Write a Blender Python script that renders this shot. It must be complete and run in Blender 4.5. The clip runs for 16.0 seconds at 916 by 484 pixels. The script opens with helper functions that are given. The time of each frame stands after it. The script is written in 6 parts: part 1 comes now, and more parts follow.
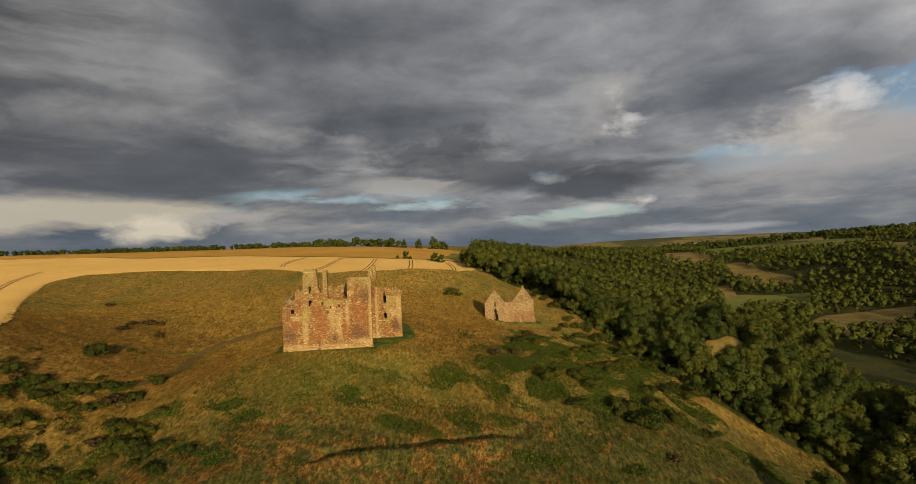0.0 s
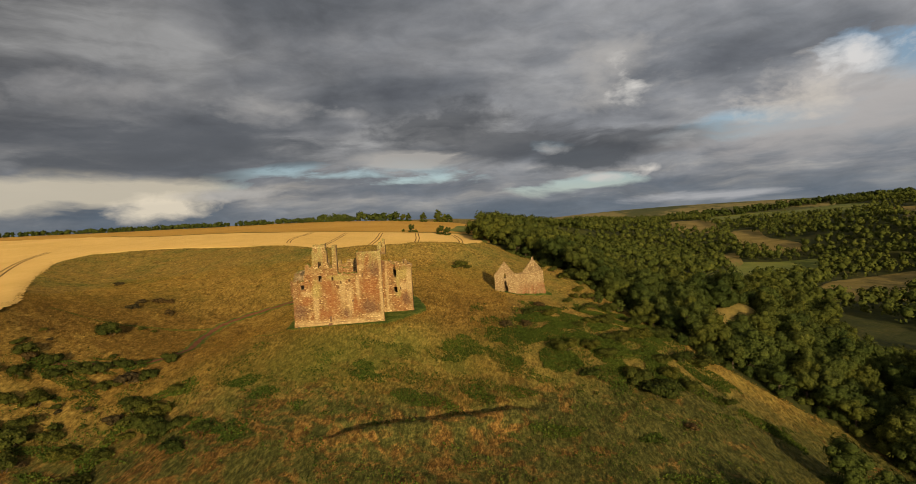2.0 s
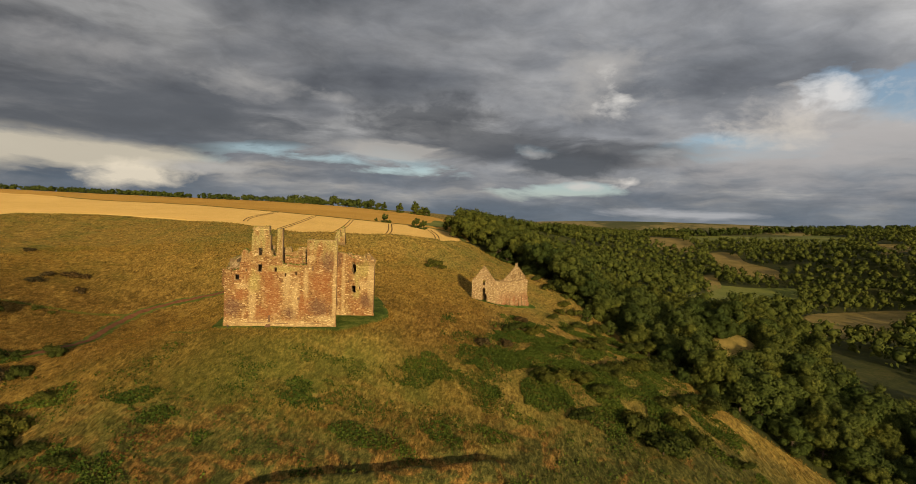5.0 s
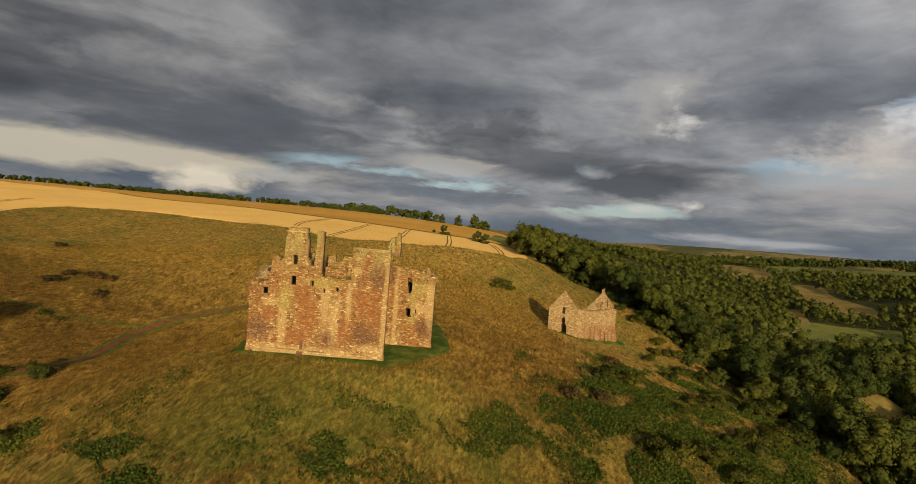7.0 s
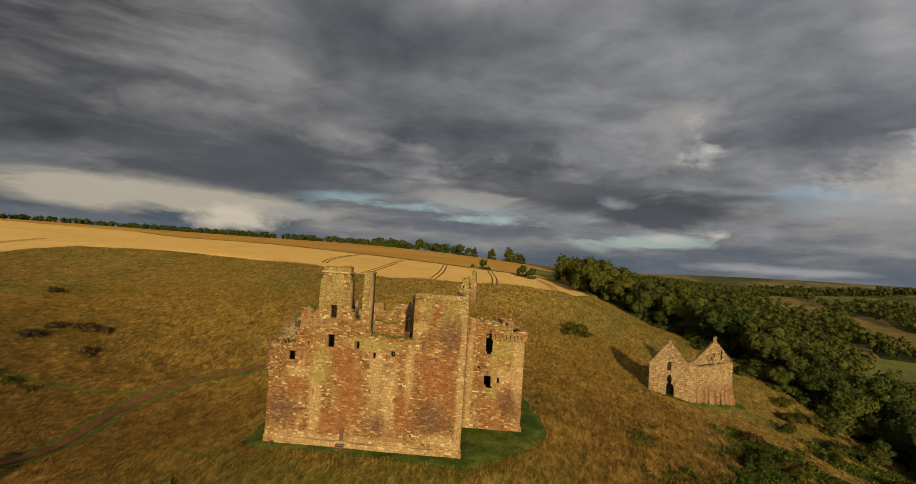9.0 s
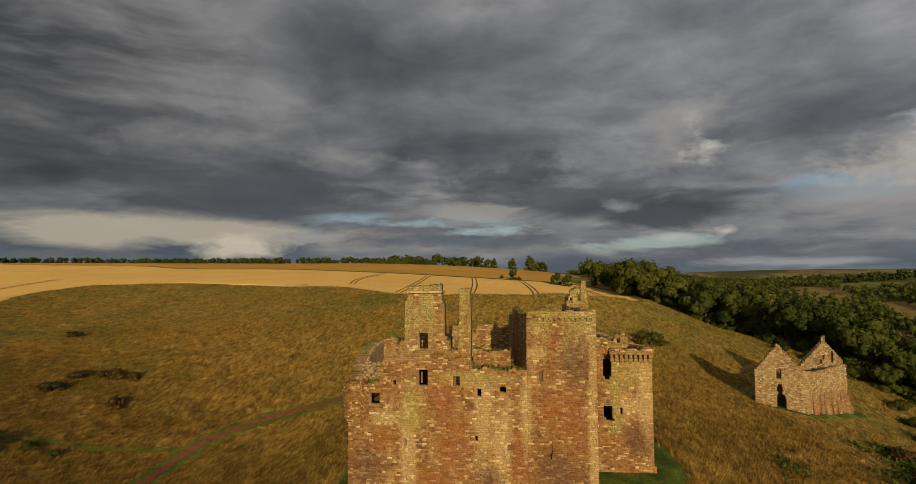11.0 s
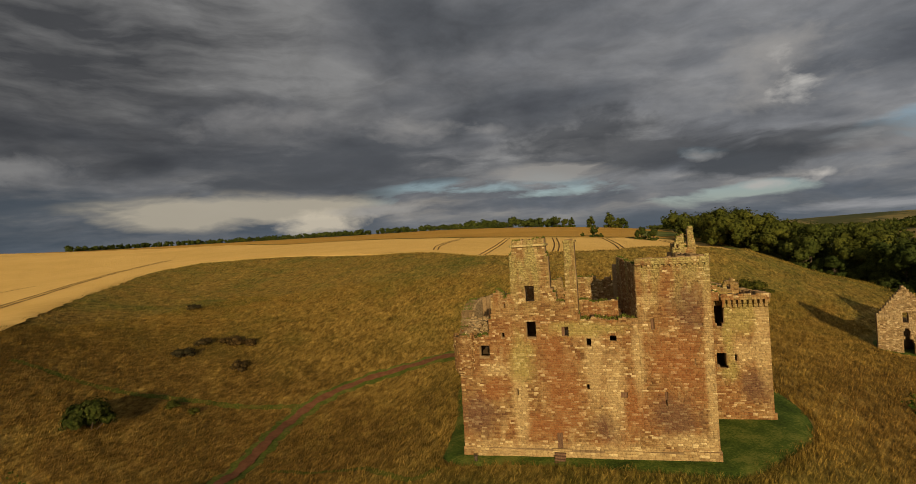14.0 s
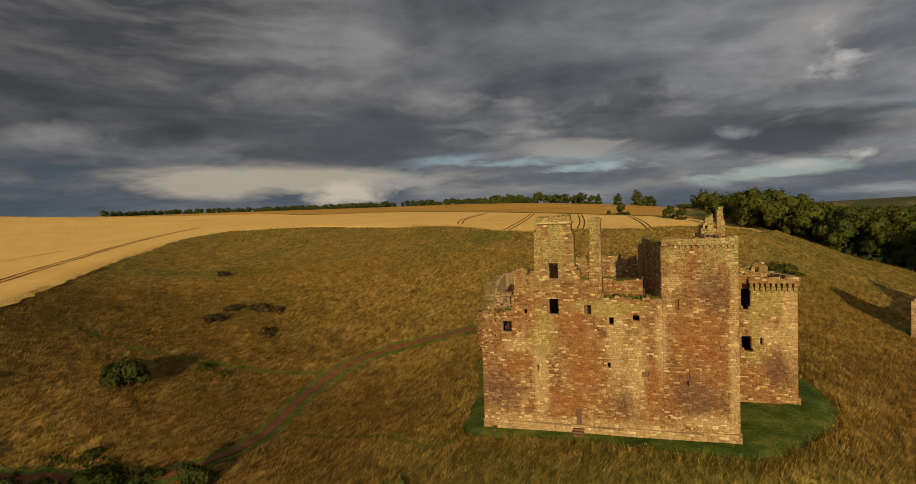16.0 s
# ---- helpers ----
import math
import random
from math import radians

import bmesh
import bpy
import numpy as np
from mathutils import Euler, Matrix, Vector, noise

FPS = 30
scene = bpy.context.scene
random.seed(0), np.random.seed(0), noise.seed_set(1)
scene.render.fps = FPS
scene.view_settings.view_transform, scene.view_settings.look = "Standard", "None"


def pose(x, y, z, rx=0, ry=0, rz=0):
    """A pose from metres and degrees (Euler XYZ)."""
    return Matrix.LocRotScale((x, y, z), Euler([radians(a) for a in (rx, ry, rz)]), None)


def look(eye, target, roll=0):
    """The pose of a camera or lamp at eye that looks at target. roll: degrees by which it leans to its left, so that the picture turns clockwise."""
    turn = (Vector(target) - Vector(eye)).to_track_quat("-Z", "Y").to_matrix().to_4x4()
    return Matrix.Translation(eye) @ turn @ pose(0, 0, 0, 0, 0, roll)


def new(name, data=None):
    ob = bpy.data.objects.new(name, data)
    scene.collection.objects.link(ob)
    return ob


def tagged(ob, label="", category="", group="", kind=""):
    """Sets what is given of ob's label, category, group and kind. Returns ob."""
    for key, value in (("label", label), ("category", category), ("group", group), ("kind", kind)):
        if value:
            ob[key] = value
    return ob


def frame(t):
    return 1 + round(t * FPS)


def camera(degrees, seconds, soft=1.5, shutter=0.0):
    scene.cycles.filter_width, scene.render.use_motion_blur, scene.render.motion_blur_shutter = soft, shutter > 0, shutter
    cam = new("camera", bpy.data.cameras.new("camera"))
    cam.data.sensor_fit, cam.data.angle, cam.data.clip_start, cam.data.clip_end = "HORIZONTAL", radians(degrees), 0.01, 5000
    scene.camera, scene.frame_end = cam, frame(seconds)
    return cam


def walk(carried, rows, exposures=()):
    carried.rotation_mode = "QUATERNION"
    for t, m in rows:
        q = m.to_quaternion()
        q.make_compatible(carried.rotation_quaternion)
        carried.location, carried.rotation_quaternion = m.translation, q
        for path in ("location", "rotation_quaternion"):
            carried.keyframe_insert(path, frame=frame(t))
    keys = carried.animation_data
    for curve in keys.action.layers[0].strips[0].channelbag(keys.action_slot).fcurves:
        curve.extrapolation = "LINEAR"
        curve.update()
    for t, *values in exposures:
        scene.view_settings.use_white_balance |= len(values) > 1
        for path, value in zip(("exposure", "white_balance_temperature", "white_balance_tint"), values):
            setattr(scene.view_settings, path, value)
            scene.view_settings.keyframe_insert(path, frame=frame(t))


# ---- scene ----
cam = camera(80.5, 16.0, soft=0.6)
PATH = [
    (0, (67.222, -185.522, 34.303), (67.163, -183.522, 34.322), -2.3),
    (0.5, (65.412, -185.662, 34.339), (65.416, -183.662, 34.342), -3.0),
    (1, (64.945, -185.99, 34.128), (64.91, -183.99, 34.097), -3.5),
    (1.5, (64.843, -185.221, 34.271), (64.769, -183.224, 34.21), -3.6),
    (2, (64.732, -182.885, 34.167), (64.656, -180.888, 34.086), -3.4),
    (2.5, (64.722, -179.573, 34.144), (64.64, -177.577, 34.048), -2.9),
    (3, (64.591, -174.977, 33.96), (64.499, -172.982, 33.851), -2.0),
    (3.5, (64.297, -169.683, 33.948), (64.213, -167.688, 33.831), -0.9),
    (4, (63.903, -163.269, 33.888), (63.851, -161.273, 33.772), 0.2),
    (4.2, (63.764, -160.726, 33.883), (63.729, -158.73, 33.769), 0.6),
    (6.5, (59.178, -124.527, 31.654), (59.194, -122.528, 31.601), 4.4),
    (7, (56.206, -115.058, 31.282), (56.019, -113.067, 31.232), 4.7),
    (7.5, (53.659, -106.423, 30.925), (53.343, -104.448, 30.891), 4.6),
    (8, (49.548, -97.397, 30.798), (49.242, -95.421, 30.794), 4.5),
    (8.5, (45.224, -89.293, 30.698), (44.934, -87.315, 30.725), 4.3),
    (9, (40.282, -81.519, 30.705), (40.003, -79.54, 30.774), 3.7),
    (9.2, (38.452, -78.911, 30.925), (38.175, -76.931, 30.997), 3.5),
    (11.3, (23.43, -67.28, 29.694), (23.116, -65.308, 29.816), -1.0),
    (11.5, (22.82, -67.404, 29.513), (22.496, -65.433, 29.629), -1.4),
    (12, (21.8, -67.725, 29.07), (21.424, -65.764, 29.165), -2.4),
    (12.5, (21.458, -68.048, 28.955), (21.022, -66.098, 29.023), -3.0),
    (13, (21.288, -68.347, 28.797), (20.794, -66.41, 28.838), -3.5),
    (13.5, (21.264, -68.585, 28.825), (20.73, -66.657, 28.842), -3.6),
    (14, (21.245, -68.766, 28.819), (20.674, -66.849, 28.816), -3.6),
    (14.5, (21.252, -68.794, 28.821), (20.652, -66.886, 28.8), -3.4),
    (15, (21.201, -68.928, 28.882), (20.576, -67.028, 28.844), -3.1),
    (15.5, (21.223, -68.97, 28.89), (20.576, -67.078, 28.842), -2.7),
    (16, (21.223, -69.036, 29.009), (20.564, -67.15, 28.914), -2.2),
]
walk(cam, [(t, look(eye, target, roll)) for t, eye, target, roll in PATH], [(0, 0.10), (2, 0.24), (4, 0.30), (6.5, 0.25), (8, 0.09), (9, -0.09), (12, -0.22), (16, -0.2)])

SUN_WAY = Vector((-0.28, 0.96, -0.205)).normalized()

# ---- world, sun ----
world = bpy.data.worlds.new("evening_sky")
scene.world = world
world.use_nodes = True


class Nodes:
    """Short hand for building a node tree."""

    def __init__(self, tree):
        self.tree = tree
        tree.nodes.clear()

    def add(self, kind, settings=None, **sockets):
        node = self.tree.nodes.new(kind)
        for key, value in (settings or {}).items():
            setattr(node, key, value)
        for key, value in sockets.items():
            self.put(node, key, value)
        return node

    def put(self, node, key, value):
        if key[0] == "i" and key[1:].isdigit():
            socket = node.inputs[int(key[1:])]
        else:
            socket = node.inputs[key.replace("_", " ")]
        if isinstance(value, bpy.types.NodeSocket):
            self.tree.links.new(value, socket)
        else:
            socket.default_value = value

    def math(self, op, a, b=0.0, c=0.0, clamp=False):
        node = self.add("ShaderNodeMath", {"operation": op, "use_clamp": clamp}, i0=a, i1=b)
        if op in ("MULTIPLY_ADD", "SMOOTH_MIN", "COMPARE"):
            self.put(node, "i2", c)
        return node.outputs[0]

    def noise(self, vector, scale, detail=4.0, rough=0.55, warp=0.0):
        return self.add("ShaderNodeTexNoise", {}, Vector=vector, Scale=scale, Detail=detail, Roughness=rough, Distortion=warp).outputs[0]

    def ramp(self, value, stops, mode="LINEAR"):
        node = self.add("ShaderNodeValToRGB", {}, i0=value)
        ramp = node.color_ramp
        ramp.interpolation = mode
        while len(ramp.elements) < len(stops):
            ramp.elements.new(0.5)
        for element, (place, colour) in zip(ramp.elements, stops):
            element.position = place
            element.color = (*colour, 1) if len(colour) == 3 else colour
        return node.outputs[0]

    def grey(self, value, lo, hi):
        return self.add("ShaderNodeMapRange", {"clamp": True}, i0=value, i1=lo, i2=hi, i3=0.0, i4=1.0).outputs[0]

    def mix(self, factor, a, b, blend="MIX"):
        node = self.add("ShaderNodeMix", {"data_type": "RGBA", "blend_type": blend}, i0=factor)
        self.put(node, "i6", a)
        self.put(node, "i7", b)
        return node.outputs[2]

    def stretch(self, vector, scale):
        return self.add("ShaderNodeMapping", {}, Vector=vector, Scale=scale).outputs[0]


def sky_nodes():
    n = Nodes(world.node_tree)
    air = n.add("ShaderNodeTexSky", {"sky_type": "NISHITA", "sun_disc": False, "sun_elevation": radians(11.6), "sun_rotation": radians(163.7), "altitude": 200.0})
    way = n.add("ShaderNodeTexCoord").outputs["Generated"]
    xyz = n.add("ShaderNodeSeparateXYZ", {}, i0=way)
    up = n.math("MAXIMUM", xyz.outputs[2], 0.0)
    flat = n.math("DIVIDE", 1.0, n.math("ADD", up, 0.15))
    spread = n.add("ShaderNodeCombineXYZ", {}, i0=n.math("MULTIPLY", xyz.outputs[0], flat), i1=n.math("MULTIPLY", xyz.outputs[1], flat), i2=1.7)
    stir = n.add("ShaderNodeTexNoise", {}, Vector=spread.outputs[0], Scale=0.8, Detail=3.0, Roughness=0.5).outputs["Color"]
    deck = n.add("ShaderNodeVectorMath", {"operation": "MULTIPLY_ADD"}, i0=stir, i1=(0.7, 0.5, 0.0), i2=spread.outputs[0]).outputs[0]
    large = n.noise(deck, 0.55, 3.0, 0.5)
    small = n.noise(deck, 1.7, 9.0, 0.60)
    lump = n.add("ShaderNodeTexVoronoi", {"feature": "SMOOTH_F1"}, Vector=deck, Scale=0.95, Detail=3.0, Roughness=0.55, Smoothness=0.7).outputs["Distance"]
    body = n.math("ADD", n.math("MULTIPLY", large, 0.60), n.math("MULTIPLY", small, 0.38))
    body = n.math("MULTIPLY_ADD", lump, -0.32, n.math("ADD", body, 0.235))
    shade = n.ramp(body, [(0.35, (0.31, 0.308, 0.308)), (0.43, (0.220, 0.222, 0.230)), (0.50, (0.164, 0.169, 0.181)), (0.57, (0.120, 0.127, 0.140)), (0.66, (0.086, 0.092, 0.105))])
    # deck thins towards the open west; unseen overhead part darkened to lower ambient light
    side = n.add("ShaderNodeMapRange", {"interpolation_type": "SMOOTHSTEP"}, i0=xyz.outputs[0], i1=-0.95, i2=0.50, i3=0.60, i4=1.28).outputs[0]
    overhead_dim = n.add("ShaderNodeMapRange", {"interpolation_type": "SMOOTHSTEP"}, i0=up, i1=0.42, i2=0.8, i3=1.0, i4=0.55).outputs[0]
    thin = n.math("MULTIPLY", side, overhead_dim)
    shade = n.mix(1.0, shade, n.add("ShaderNodeCombineColor", {}, i0=thin, i1=thin, i2=thin).outputs[0], "MULTIPLY")
    # unseen sky round the low sun, brightened and warmed to fill shaded faces
    sunward_fill = n.grey(n.math("MULTIPLY", xyz.outputs[1], -1.0), 0.0, 0.8)
    shade = n.mix(sunward_fill, shade, n.mix(1.0, shade, (2.7, 2.35, 1.9, 1), "MULTIPLY"))
    curl = n.add("ShaderNodeTexNoise", {}, Vector=n.stretch(way, (1.0, 1.0, 2.0)), Scale=5.0, Detail=4.0).outputs["Color"]
    curled = n.add("ShaderNodeVectorMath", {"operation": "MULTIPLY_ADD"}, i0=curl, i1=(0.10, 0.10, 0.05), i2=way).outputs[0]
    # layered cloud low over the land
    heap = n.noise(n.stretch(curled, (1.4, 1.4, 8.5)), 2.6, 9.0, 0.58)
    lit = n.ramp(heap, [(0.34, (0.085, 0.105, 0.132)), (0.45, (0.125, 0.138, 0.158)), (0.55, (0.19, 0.195, 0.205)), (0.64, (0.31, 0.295, 0.275)), (0.75, (0.47, 0.43, 0.37))])
    colour = n.mix(n.math("MULTIPLY", n.grey(up, 0.15, 0.07), 0.8), shade, lit)
    # slate haze of far rain along the skyline
    colour = n.mix(n.math("MULTIPLY", n.grey(up, 0.058, 0.012), 0.6), colour, (0.085, 0.115, 0.15, 1))
    puff = n.noise(n.stretch(curled, (1.0, 1.0, 2.0)), 9.0, 9.0, 0.58)
    wisp = n.noise(n.stretch(curled, (1.0, 1.0, 5.0)), 4.5, 9.0, 0.58)
    blue = n.mix(0.5, n.mix(1.0, air.outputs[0], (0.10, 0.10, 0.10, 1), "MULTIPLY"), (0.17, 0.26, 0.39, 1))

    # billows and folds in all the cloud
    fold = n.noise(n.stretch(curled, (1.0, 1.0, 2.6)), 11.0, 10.0, 0.62, 0.4)
    fold = n.add("ShaderNodeMapRange", {"clamp": True}, i0=fold, i1=0.32, i2=0.70, i3=0.86, i4=1.15).outputs[0]
    colour = n.mix(1.0, colour, n.add("ShaderNodeCombineColor", {}, i0=fold, i1=fold, i2=fold).outputs[0], "MULTIPLY")

    def cloud(base, centre, width, flat, tone, texture, lo, hi, most=1.0):
        """A bank of cloud or a rift of its own shape, round one direction."""
        off = n.add("ShaderNodeVectorMath", {"operation": "SUBTRACT"}, i0=way, i1=centre).outputs[0]
        far = n.add("ShaderNodeVectorMath", {"operation": "LENGTH"}, i0=n.stretch(off, (1.0, 1.0, flat))).outputs["Value"]
        near = n.grey(far, width, 0.0)
        amount = n.grey(n.math("MULTIPLY_ADD", near, 0.42, texture), lo, hi)
        amount = n.math("MULTIPLY", amount, n.grey(near, 0.0, 0.3))
        return n.mix(n.math("MULTIPLY", amount, most), base, tone)

    # rifts of blue
    colour = cloud(colour, (-0.22, 0.97, 0.090), 0.42, 8.0, blue, wisp, 0.76, 0.90, 0.85)
    colour = cloud(colour, (0.14, 0.985, 0.042), 0.30, 9.0, blue, wisp, 0.76, 0.90, 0.8)
    colour = cloud(colour, (0.44, 0.89, 0.130), 0.24, 5.0, blue, wisp, 0.72, 0.88, 0.85)
    colour = cloud(colour, (0.61, 0.77, 0.195), 0.18, 2.0, blue, puff, 0.68, 0.82, 0.9)
    colour = cloud(colour, (-0.345, 0.932, 0.104), 0.20, 7.0, blue, wisp, 0.70, 0.82, 0.9)
    colour = cloud(colour, (-0.129, 0.989, 0.078), 0.16, 9.0, blue, wisp, 0.70, 0.82, 0.9)
    colour = cloud(colour, (0.200, 0.977, 0.050), 0.20, 8.0, blue, wisp, 0.68, 0.82, 0.9)
    colour = cloud(colour, (0.135, 0.983, 0.120), 0.10, 4.0, blue, puff, 0.74, 0.88, 0.7)
    colour = cloud(colour, (0.470, 0.876, 0.126), 0.16, 4.0, blue, puff, 0.62, 0.80, 0.9)
    # dark bellies
    colour = cloud(colour, (-0.49, 0.86, 0.140), 0.34, 5.0, (0.095, 0.102, 0.115, 1), wisp, 0.60, 0.80, 0.8)
    colour = cloud(colour, (0.186, 0.978, 0.096), 0.17, 4.5, (0.075, 0.082, 0.092, 1), puff, 0.58, 0.76, 0.85)
    colour = cloud(colour, (-0.042, 0.983, 0.178), 0.24, 4.0, (0.078, 0.083, 0.092, 1), puff, 0.58, 0.80, 0.8)
    colour = cloud(colour, (-0.78, 0.58, 0.29), 0.50, 2.2, (0.048, 0.051, 0.058, 1), wisp, 0.60, 0.90, 0.85)
    colour = cloud(colour, (0.05, 0.985, 0.140), 0.26, 4.5, (0.070, 0.074, 0.082, 1), wisp, 0.58, 0.82, 0.75)
    colour = cloud(colour, (0.30, 0.945, 0.122), 0.20, 5.0, (0.066, 0.070, 0.078, 1), wisp, 0.58, 0.82, 0.75)
    colour = cloud(colour, (-0.45, 0.88, 0.125), 0.40, 7.0, (0.080, 0.086, 0.096, 1), wisp, 0.60, 0.82, 0.7)
    colour = cloud(colour, (-0.88, 0.47, 0.055), 0.40, 4.0, (0.062, 0.082, 0.105, 1), wisp, 0.58, 0.80, 0.75)
    # pale banks and gaps
    colour = cloud(colour, (-0.62, 0.78, 0.072), 0.30, 7.0, (0.47, 0.42, 0.33, 1), wisp, 0.58, 0.80, 0.9)
    colour = cloud(colour, (-0.505, 0.862, 0.050), 0.14, 3.5, (0.66, 0.58, 0.45, 1), puff, 0.66, 0.88, 0.85)
    colour = cloud(colour, (-0.36, 0.91, 0.208), 0.17, 3.6, (0.36, 0.345, 0.33, 1), puff, 0.70, 1.0, 0.6)
    colour = cloud(colour, (-0.215, 0.957, 0.195), 0.075, 3.0, (0.40, 0.385, 0.37, 1), puff, 0.74, 1.0, 0.6)
    colour = cloud(colour, (-0.575, 0.785, 0.225), 0.24, 4.5, (0.30, 0.29, 0.285, 1), puff, 0.70, 1.0, 0.55)
    colour = cloud(colour, (-0.81, 0.565, 0.142), 0.16, 5.0, (0.30, 0.295, 0.29, 1), puff, 0.68, 0.95, 0.6)
    colour = cloud(colour, (0.25, 0.94, 0.235), 0.20, 1.6, (0.36, 0.345, 0.33, 1), puff, 0.68, 0.95, 0.75)
    colour = cloud(colour, (0.276, 0.937, 0.214), 0.070, 1.0, (0.74, 0.71, 0.66, 1), puff, 0.72, 1.0, 0.8)
    colour = cloud(colour, (0.53, 0.83, 0.175), 0.20, 2.6, (0.52, 0.485, 0.45, 1), puff, 0.66, 0.92, 0.75)
    colour = cloud(colour, (0.56, 0.81, 0.115), 0.34, 4.0, (0.36, 0.34, 0.33, 1), wisp, 0.60, 0.84, 0.75)
    colour = cloud(colour, (0.305, 0.95, 0.069), 0.07, 3.0, (0.62, 0.58, 0.53, 1), puff, 0.70, 0.90, 0.85)
    colour = cloud(colour, (0.135, 0.983, 0.116), 0.07, 3.0, (0.36, 0.355, 0.35, 1), puff, 0.72, 0.95, 0.6)
    colour = cloud(colour, (-0.128, 0.984, 0.112), 0.17, 6.0, (0.36, 0.34, 0.315, 1), wisp, 0.66, 0.82, 0.8)
    colour = cloud(colour, (0.216, 0.974, 0.060), 0.07, 4.0, (0.50, 0.48, 0.45, 1), puff, 0.66, 0.84, 0.85)
    colour = cloud(colour, (0.396, 0.918, 0.016), 0.24, 16.0, (0.36, 0.36, 0.37, 1), wisp, 0.62, 0.80, 0.8)
    colour = cloud(colour, (-0.40, 0.91, 0.066), 0.16, 7.0, (0.36, 0.345, 0.325, 1), puff, 0.66, 0.86, 0.8)
    colour = cloud(colour, (0.50, 0.85, 0.155), 0.12, 2.6, (0.50, 0.46, 0.41, 1), puff, 0.64, 0.84, 0.8)
    colour = cloud(colour, (0.563, 0.80, 0.195), 0.09, 2.0, (0.62, 0.60, 0.58, 1), puff, 0.66, 0.86, 0.8)
    back = n.add("ShaderNodeBackground", {}, Color=colour, Strength=1.0)
    n.add("ShaderNodeOutputWorld", {}, Surface=back.outputs[0])


sky_nodes()
sun_data = bpy.data.lights.new("sun", "SUN")
sun_data.energy, sun_data.angle, sun_data.color = 4.55, radians(0.6), (1.0, 0.75, 0.41)
sun = new("sun", sun_data)
sun.matrix_world = Matrix.Translation((0, -300, 120)) @ SUN_WAY.to_track_quat("-Z", "Y").to_matrix().to_4x4()


# ---- materials ----
def surface(name, paint, rough=0.9, bump=None, spec=0.25, stalks=0.0):
    """A rough natural surface. paint(n, place) gives the colour and a height for the relief; stalks: how upright the fine growth of a crop stands."""
    m = bpy.data.materials.new(name)
    m.use_nodes = True
    n = Nodes(m.node_tree)
    place = n.add("ShaderNodeNewGeometry").outputs["Position"]
    colour, relief = paint(n, place)
    shader = n.add("ShaderNodeBsdfPrincipled", {}, Base_Color=colour, Roughness=rough)
    shader.inputs["Specular IOR Level"].default_value = spec
    if relief is not None:
        b = n.add("ShaderNodeBump", {}, Height=relief, Strength=bump[0], Distance=bump[1])
        n.put(shader, "Normal", b.outputs[0])
    if stalks:
        scatter = n.add("ShaderNodeTexNoise", {}, Vector=place, Scale=7.0, Detail=2.0, Roughness=0.6).outputs["Color"]
        tilt = n.add("ShaderNodeVectorMath", {"operation": "SUBTRACT"}, i0=scatter, i1=(0.5, 0.5, 0.5)).outputs[0]
        up = n.add("ShaderNodeNewGeometry").outputs["Normal"]
        tilted = n.add("ShaderNodeVectorMath", {"operation": "MULTIPLY_ADD"}, i0=tilt, i1=(stalks, stalks, 0.0), i2=up).outputs[0]
        # normals tilted sunward, so the light on upright stems is built into the crop
        tilted = n.add("ShaderNodeVectorMath", {"operation": "ADD"}, i0=tilted, i1=(0.12, -0.7, 0.0)).outputs[0]
        n.put(shader, "Normal", n.add("ShaderNodeVectorMath", {"operation": "NORMALIZE"}, i0=tilted).outputs[0])
    n.add("ShaderNodeOutputMaterial", {}, Surface=shader.outputs[0])
    return m


def own_chance(n):
    """A number of its own for each piece, whether it is an object or an island of a joined mesh."""
    a = n.add("ShaderNodeNewGeometry").outputs["Random Per Island"]
    b = n.add("ShaderNodeObjectInfo").outputs["Random"]
    return n.math("FRACT", n.math("ADD", a, b))


